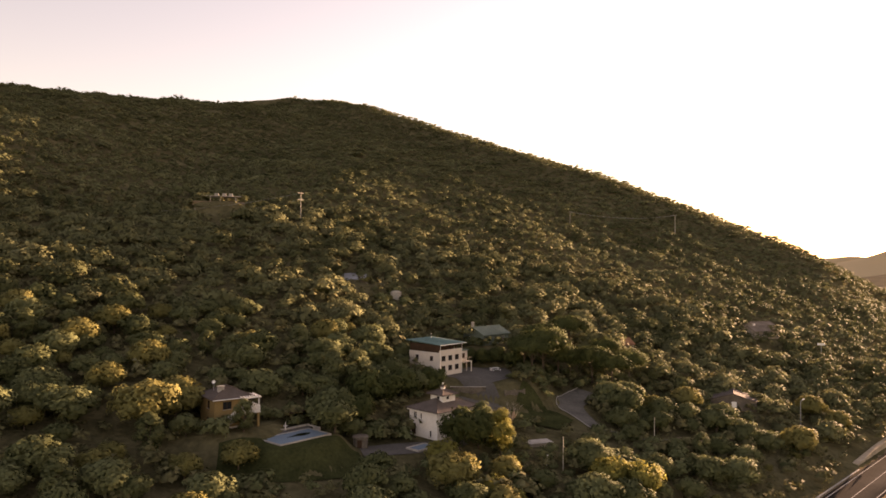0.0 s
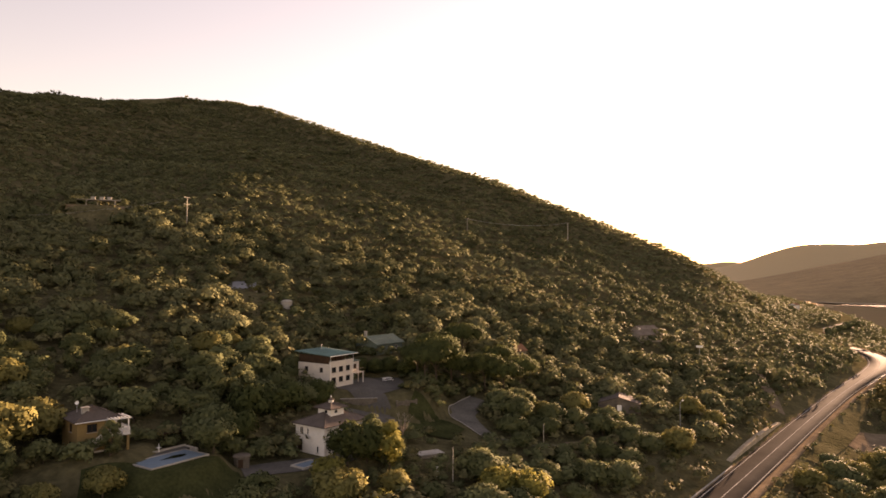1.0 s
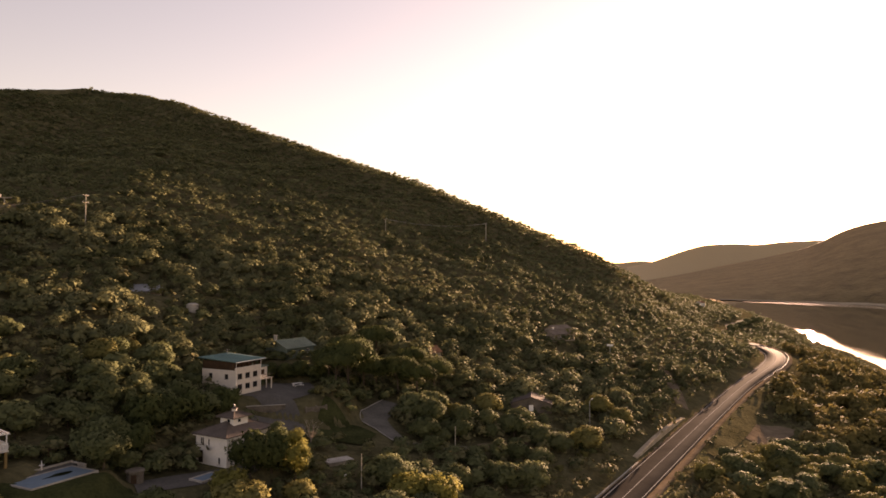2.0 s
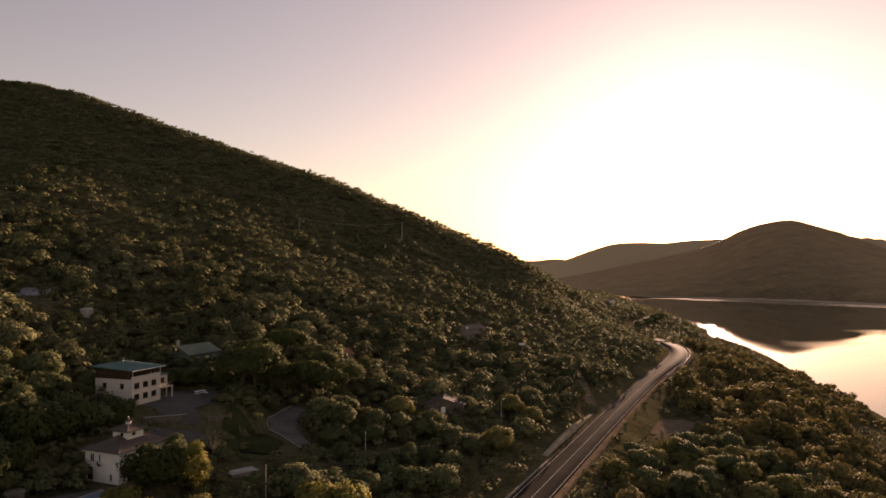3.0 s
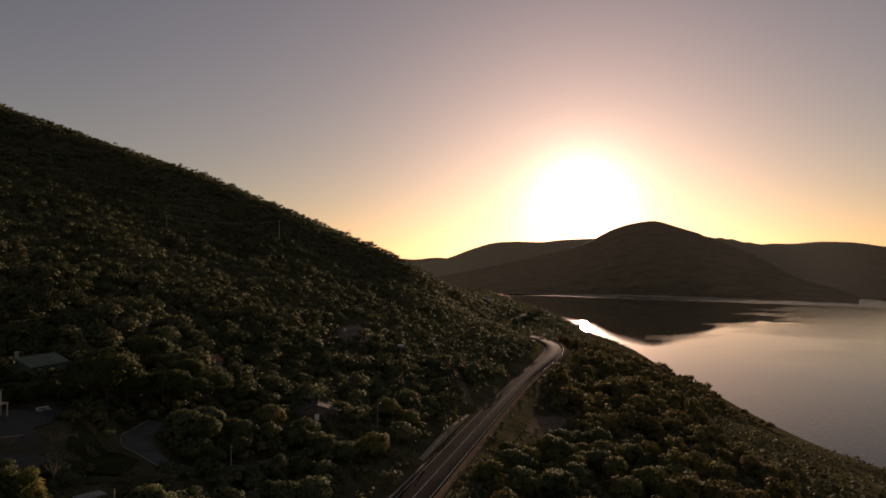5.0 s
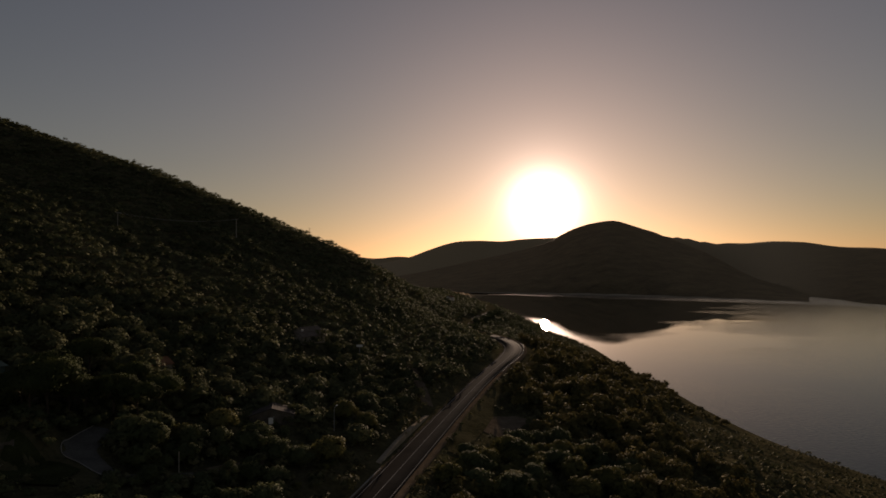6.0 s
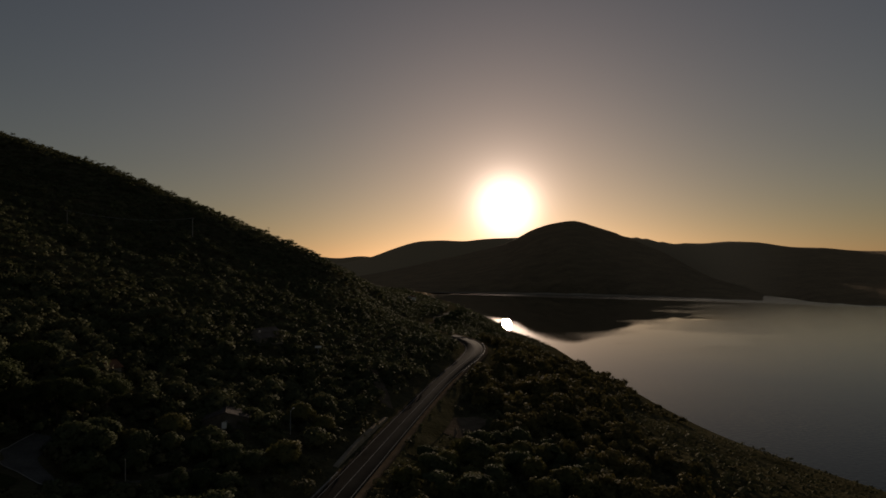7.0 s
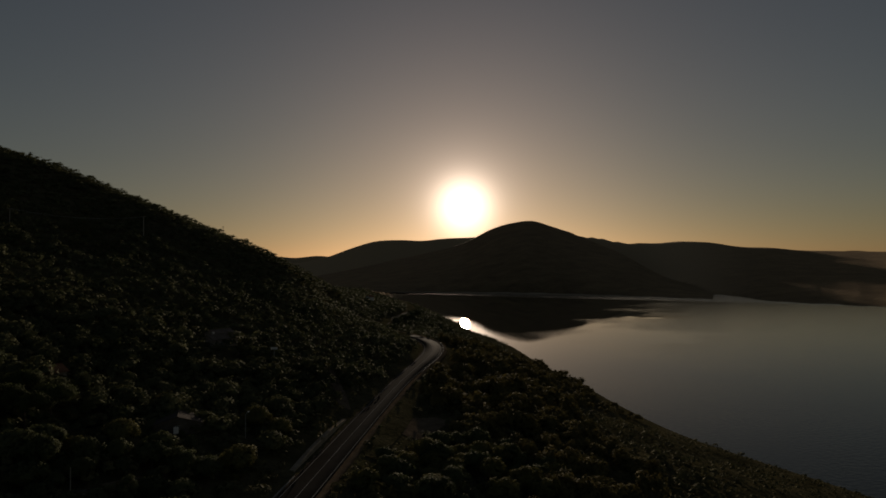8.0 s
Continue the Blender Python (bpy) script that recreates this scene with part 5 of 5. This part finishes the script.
CLEAR += [(-3, 155, 5), (-1, 158, 4), (-21, 111, 6), (-17, 115, 4.5), (16, 136, 4.5), (20, 142, 5), (24, 147, 5), (19, 131, 4.5), (22, 135, 4), (4, 153, 6), (9, 149, 5), (-33, 112, 4.5), (-35, 110, 3.5), (12, 154, 5)]
PAVED += [(-25.8, 118.3, 6.8), (-22, 121, 3.5), (-29.5, 115, 3.5), (-27.3, 121.8, 3), (-3.6, 123.6, 3.6), (3, 133, 5), (-2, 134, 4), (19.1, 138, 4)]
CLEAR += [(-27, 221, 6.5), (-26, 213, 6), (-25, 205, 4), (-14, 209, 6), (-13.6, 202, 5), (-31, 217, 5), (-31, 209, 4), (-20, 219, 5), (-20.5, 225, 5), (-18.5, 212, 3), (-25, 124, 4), (-26, 128, 4), (-37, 106.5, 3.5), (-33.5, 108.5, 3), (-40.5, 109.5, 3), (-9, 127, 3.5), (-88, 266, 6), (-94, 268, 6), (-100, 274, 5), (-85, 272, 5), (-84, 260, 4), (88, 170, 4), (90, 174, 3.5), (86, 165, 3), (44, 144, 4), (43, 139, 3.5), (21.5, 122, 3.5)]


# leafless tree and a low block wall beside the yard
def bare_tree(x, y, tall):
    root = tagged(new("bare_tree"), "small leafless tree with pale grey branches", "tree")
    root.matrix_basis = pose(x, y, ground_z(x, y))
    rng = random.Random(5)
    top = Vector((0.2, 0.1, tall * 0.35))
    part("trunk", rods(((0, 0, -0.5), tuple(top), 0.14, 0.1)), DEAD_WOOD, root)
    for k in range(9):
        a, lean = k * 0.698 + rng.uniform(-0.2, 0.2), rng.uniform(0.3, 0.9)
        bm = bmesh.new()
        p, d = top.copy(), Vector((math.cos(a) * lean, math.sin(a) * lean, 1)).normalized()
        for seg in range(3):
            q = p + d * tall * 0.24
            rod(bm, p, q, 0.07 - 0.02 * seg, 0.05 - 0.02 * seg, 5)
            for _ in range(3):
                e = q + (d + Vector((rng.uniform(-0.8, 0.8), rng.uniform(-0.8, 0.8), rng.uniform(-0.1, 0.6)))).normalized() * tall * 0.2
                rod(bm, q, e, 0.025, 0.01, 4)
            p, d = q, (d + Vector((rng.uniform(-0.3, 0.3), rng.uniform(-0.3, 0.3), 0.1))).normalized()
        part("branch", bm, DEAD_WOOD, root)


bare_tree(14.2, 143.5, 4.6)
CLEAR += [(14.2, 143.5, 3.5), (13.5, 138, 3)]


def block_wall(x, y, turn):
    root = tagged(new("garden_wall"), "low grey block wall with square piers", "wall")
    root.matrix_basis = pose(x, y, ground_z(x, y), 0, 0, turn)
    for k in range(3):
        part("pier", boxes((k * 2.3, k * 2.3 + 0.4, -0.2, 0.2, -1.2, 1.15)), DARK_STONE, root)
    for k in range(2):
        part("panel", boxes((k * 2.3 + 0.402, k * 2.3 + 2.298, -0.1, 0.1, -1.2, 0.95)), DARK_STONE, root)


block_wall(14.0, 156.6, 18)
PAVED += [(-36.5, 107.5, 3), (-33.5, 109.5, 2.5), (-39.5, 110, 3), (15.5, 155, 2.6), (18, 156, 2.6)]
rock = tagged(new("boulder"), "pale weathered boulder under the pines", "rock")
rock.matrix_basis = pose(23.9, 186.8, ground_z(23.9, 186.8) + 0.3)
rock_bm = bmesh.new()
bmesh.ops.create_icosphere(rock_bm, subdivisions=2, radius=1.0)
for v in rock_bm.verts:
    v.co = Vector((v.co.x * 1.5, v.co.y * 0.9, v.co.z * 0.8)) * random.Random(v.index).uniform(0.85, 1.1)
part("stone", rock_bm, CONCRETE, rock)
CLEAR += [(158, 187, 6), (151, 184, 5.5), (164, 188, 6), (170, 190, 5), (146, 180, 4)]
CLEAR += [(143, 172, 6), (150, 174, 6), (157, 178, 6), (137, 166, 5), (164, 182, 5)]
# ---- trees on the land ----
KINDS = [tree("round", 1, OAK_LEAF, "round dark green holm oak on the slope"), tree("round", 2, OAK_LEAF, "round dark green holm oak on the slope"),
         tree("round", 3, OAK_LEAF, "broad olive-green oak on the slope"), tree("tall", 4, OAK_LEAF, "upright dark green tree on the slope"),
         tree("round", 5, GOLD_LEAF, "golden-green tree catching the low sun"), tree("bush", 6, OAK_LEAF, "low dark green bush among the trees"), tree("bush", 7, GOLD_LEAF, "low yellow-green bush among the trees")]
UMBRELLA = [tree("umbrella", 8, PINE_LEAF, "umbrella-shaped stone pine with dark needles"), tree("umbrella", 9, PINE_LEAF, "umbrella-shaped stone pine with dark needles")]
TALL_GOLD = tree("oval", 10, BRIGHT_LEAF, "tall bright yellow tree beside the white house")
DARK = tree("round", 13, PINE_LEAF, "dense dark evergreen tree close to the white house")
BRIGHT = tree("round", 12, BRIGHT_LEAF, "round tree with bright yellow-green autumn leaves")
taken = set()


def stand(source, x, y, scale, turn, sink=0.0):
    z = ground_z(x, y) - sink
    low = 0.8 if source in KINDS else 1.0
    if source.name not in taken:
        taken.add(source.name)
        source.matrix_basis = pose(x, y, z, 0, 0, turn) @ Matrix.Diagonal((scale, scale, scale * low, 1))
        return source
    keep = source.scale.copy()
    source.scale = (scale, scale, scale * low)
    ob = copy_thing(source, pose(x, y, z, 0, 0, turn))
    source.scale = keep
    return ob


NAMED_TREES = [
    (TALL_GOLD, 10.5, 125.5, 1.08), (DARK, 3.3, 124.2, 1.3), (DARK, 6.6, 126.5, 1.25), (DARK, -15.5, 130.5, 1.0), (DARK, -2.0, 151.5, 1.1), (DARK, -15.0, 137.0, 1.35), (DARK, -11.5, 141.0, 1.25), (DARK, -8.0, 146.0, 1.1), (KINDS[3], 7.6, 133.5, 0.95), (BRIGHT, 0.2, 118.0, 0.95), (KINDS[4], -38.0, 103.0, 0.85), (KINDS[6], -33.5, 104.0, 1.1), (BRIGHT, 8.4, 111.5, 0.75), (BRIGHT, 11.0, 109.5, 0.65), (BRIGHT, 13.0, 108.0, 0.55),
    (KINDS[2], -18.8, 122.0, 1.25), (UMBRELLA[0], 26.5, 187.0, 1.45), (UMBRELLA[1], 36.0, 200.0, 1.5), (UMBRELLA[0], 44.5, 192.0, 1.1),
    (UMBRELLA[1], 33.0, 180.0, 0.95), (BRIGHT, 29.5, 121.0, 1.15), (BRIGHT, 34.5, 120.5, 1.2), (KINDS[4], -48.0, 113.5, 1.8), (KINDS[4], -46.5, 121.5, 1.7),
    (KINDS[1], -11.0, 150.0, 1.3), (KINDS[0], -13.5, 145.5, 1.2), (KINDS[4], -31.5, 108.0, 1.0), (KINDS[4], 11.0, 117.5, 1.0), (KINDS[3], -33.0, 116.0, 0.8),
    (UMBRELLA[0], 21.8, 169.5, 1.2), (UMBRELLA[1], 25.5, 175.0, 1.65), (DARK, 6.5, 181.5, 0.8), (DARK, 10.5, 182.0, 0.85), (DARK, 14.5, 182.5, 0.9), (KINDS[1], 20.5, 184.0, 1.0), (DARK, 18.5, 180.0, 0.9), (KINDS[6], -15.8, 212.3, 0.9), (KINDS[5], -11.6, 213.0, 1.3), (KINDS[6], -23.5, 222.0, 1.1), (KINDS[5], -34.0, 221.5, 1.0), (UMBRELLA[0], 21.0, 178.0, 1.2), (UMBRELLA[1], 29.5, 178.0, 1.3), (UMBRELLA[0], 38.5, 179.0, 1.25), (UMBRELLA[1], 43.0, 176.0, 1.15), (UMBRELLA[0], 49.0, 183.0, 1.2), (KINDS[1], -6.0, 149.5, 1.15), (KINDS[5], 9.0, 187.0, 1.3), (KINDS[5], 13.5, 188.0, 1.4), (KINDS[5], 18.0, 188.5, 1.2), (KINDS[5], 22.5, 165.5, 1.3), (KINDS[5], 26.5, 168.5, 1.5), (KINDS[5], 24.0, 163.0, 1.1), (KINDS[6], 18.0, 163.5, 1.0), (KINDS[5], 35.0, 174.5, 1.5), (KINDS[5], 20.5, 173.0, 1.5), (KINDS[0], 42.0, 160.0, 1.4), (KINDS[2], 39.0, 164.5, 1.35), (KINDS[0], 66.0, 165.0, 1.2), (KINDS[4], 60.0, 172.0, 1.25), (KINDS[4], 97.0, 184.0, 1.3), (KINDS[4], 101.0, 178.0, 1.1),
    (KINDS[4], 108.0, 108.0, 1.3), (KINDS[4], 103.0, 118.0, 1.1), (KINDS[0], 96.0, 110.0, 1.2),
]


def plant():
    for w in (212, 226, 241, 262, 284, 300, 322):
        x, y = road_at(w, -6.4 - 0.9 * random.random())
        stand(KINDS[5 + (w % 2)], x, y, random.uniform(0.35, 0.6), random.uniform(0, 360))
    for w in range(118, 430, 6):
        x, y = road_at(w + random.uniform(-2, 2), 11.8 + 2.2 * random.random())
        if free_at(x, y):
            stand(KINDS[5 if w % 4 else 6], x, y, random.uniform(0.8, 1.25), random.uniform(0, 360), 0.15)
    for w in range(548, 776, 6):
        x, y = road_at(w + random.uniform(-1.5, 1.5), -8.0 - 2.5 * random.random())
        if w < 600:
            stand(KINDS[5], x, y, random.uniform(1.3, 2.1), random.uniform(0, 360), 0.2)
        else:
            stand(KINDS[w % 3], x, y, random.uniform(0.9, 1.3), random.uniform(0, 360), 0.2)
    for source, x, y, scale in NAMED_TREES:
        stand(source, x, y, scale, random.uniform(0, 360))
        CLEAR.append((x, y, 3.2 * scale))
    x, y, z, rng = scatter(5.9, 62, 270, 21)
    u, w = uw(x, y)
    bank = u < -8
    bx, by, bz = x[bank], y[bank], z[bank]
    hill = ~bank & (np.hypot(x, y) < 195)
    x, y, z = x[hill], y[hill], z[hill]
    order = np.argsort(np.hypot(x, y))
    x, y, z = x[order], y[order], z[order]
    odds = [0.25, 0.25, 0.21, 0.09, 0.07, 0.10, 0.03]
    # more of the sun-toned crowns where low sun catches the wood
    golden = [0.24, 0.24, 0.18, 0.08, 0.13, 0.08, 0.05]
    for k in range(290):
        i = rng.choice(len(KINDS), p=golden if x[k] < -22 else odds)
        stand(KINDS[i], float(x[k]), float(y[k]), 0.68 + 0.75 * rng.uniform(0, 1) ** 1.5, rng.uniform(0, 360), 0.15)
    wood("hillside_wood", x[290:], y[290:], z[290:], rng, 3.3, 10, 44, 0.22, WOOD_LEAF, "dense evergreen oak wood on the lower slope", 0.55, 0.92, 0.8, 0.3, 0.4)
    x, y, z, mid_rng = scatter(5.2, 195, 300, 26)
    u, w = uw(x, y)
    hill = u > -8
    wood("hillside_wood", x[hill], y[hill], z[hill], mid_rng, 2.95, 7, 35, 0.235, WOOD_LEAF, "small evergreen oaks standing close on the slope", 0.5, 0.9, 0.7, 0.25, 0.35)
    order = np.argsort(np.hypot(bx - 130, by - 150))
    bx, by, bz = bx[order], by[order], bz[order]
    for k in range(60):
        i = rng.choice(len(KINDS), p=[0.12, 0.12, 0.2, 0.06, 0.36, 0.04, 0.10])
        stand(KINDS[i], float(bx[k]), float(by[k]), rng.uniform(0.85, 1.45), rng.uniform(0, 360), 0.15)
    wood("bank_wood", bx[60:], by[60:], bz[60:], rng, 3.7, 18, 26, 0.31, BANK_LEAF, "yellowing broadleaf wood on the bank, lightened for veiling glare", 0.6, 0.95)
    x, y, z, rng = scatter(6.2, 270, 500, 22)
    u, w = uw(x, y)
    bank = u < -8
    wood("bank_wood", x[bank], y[bank], z[bank], rng, 3.6, 8, 26, 0.3, BANK_LEAF, "yellowing wood on the far bank, lightened for veiling glare", 0.75, 1.0)
    x, y, z, rng = scatter(4.4, 300, 500, 27)
    u, w = uw(x, y)
    hill = u > -8
    wood("hillside_wood", x[hill], y[hill], z[hill], rng, 2.75, 2, 17, 0.345, WOOD_LEAF, "dense evergreen wood on the middle slope", 0.5, 0.8, 0.4, 0.15)
    x, y, z, rng = scatter(4.7, 500, 1200, 23, -38, 46)
    u, w = uw(x, y)
    seen = u < 800 + 170 * smooth(400, 300, w)
    x, y, z = x[seen], y[seen], z[seen]
    wood("hillside_wood", x, y, z - 0.4, rng, 3.5, 2, 7, 0.43, WOOD_LEAF, "distant evergreen wood on the upper slope and ridge", 0.3, 0.55, 0.25, 0.12)
    x, y, z, rng = scatter(11.0, 1000, 1500, 25, 24, 48)
    wood("far_wood", x, y, z, rng, 4.2, 2, 8, 0.55, WOOD_LEAF, "far dark wood on the headland by the lake")
    x, y, z, rng = scatter(3.5, 70, 330, 24)
    near = np.hypot(x, y) < 180
    wood("scrub", x[near], y[near], z[near] - 0.1, rng, 2.2, 2, 22, 0.3, SCRUB_LEAF, "dry low scrub between the nearer trees", 0.5, 0.8)
    wood("scrub", x[~near], y[~near], z[~near] - 0.1, rng, 2.3, 1, 11, 0.45, SCRUB_LEAF, "dry low scrub between the trees", 0.5, 0.8, 0.5)
    x, y, z, rng = scatter(3.3, 92, 222, 31, -20, 24)
    near = ~free_at(x, y, 1.2)
    wood("shrubs", x[near], y[near], z[near] - 0.2, rng, 1.9, 5, 36, 0.3, OAK_LEAF, "dark green garden shrubs round the houses")


plant()
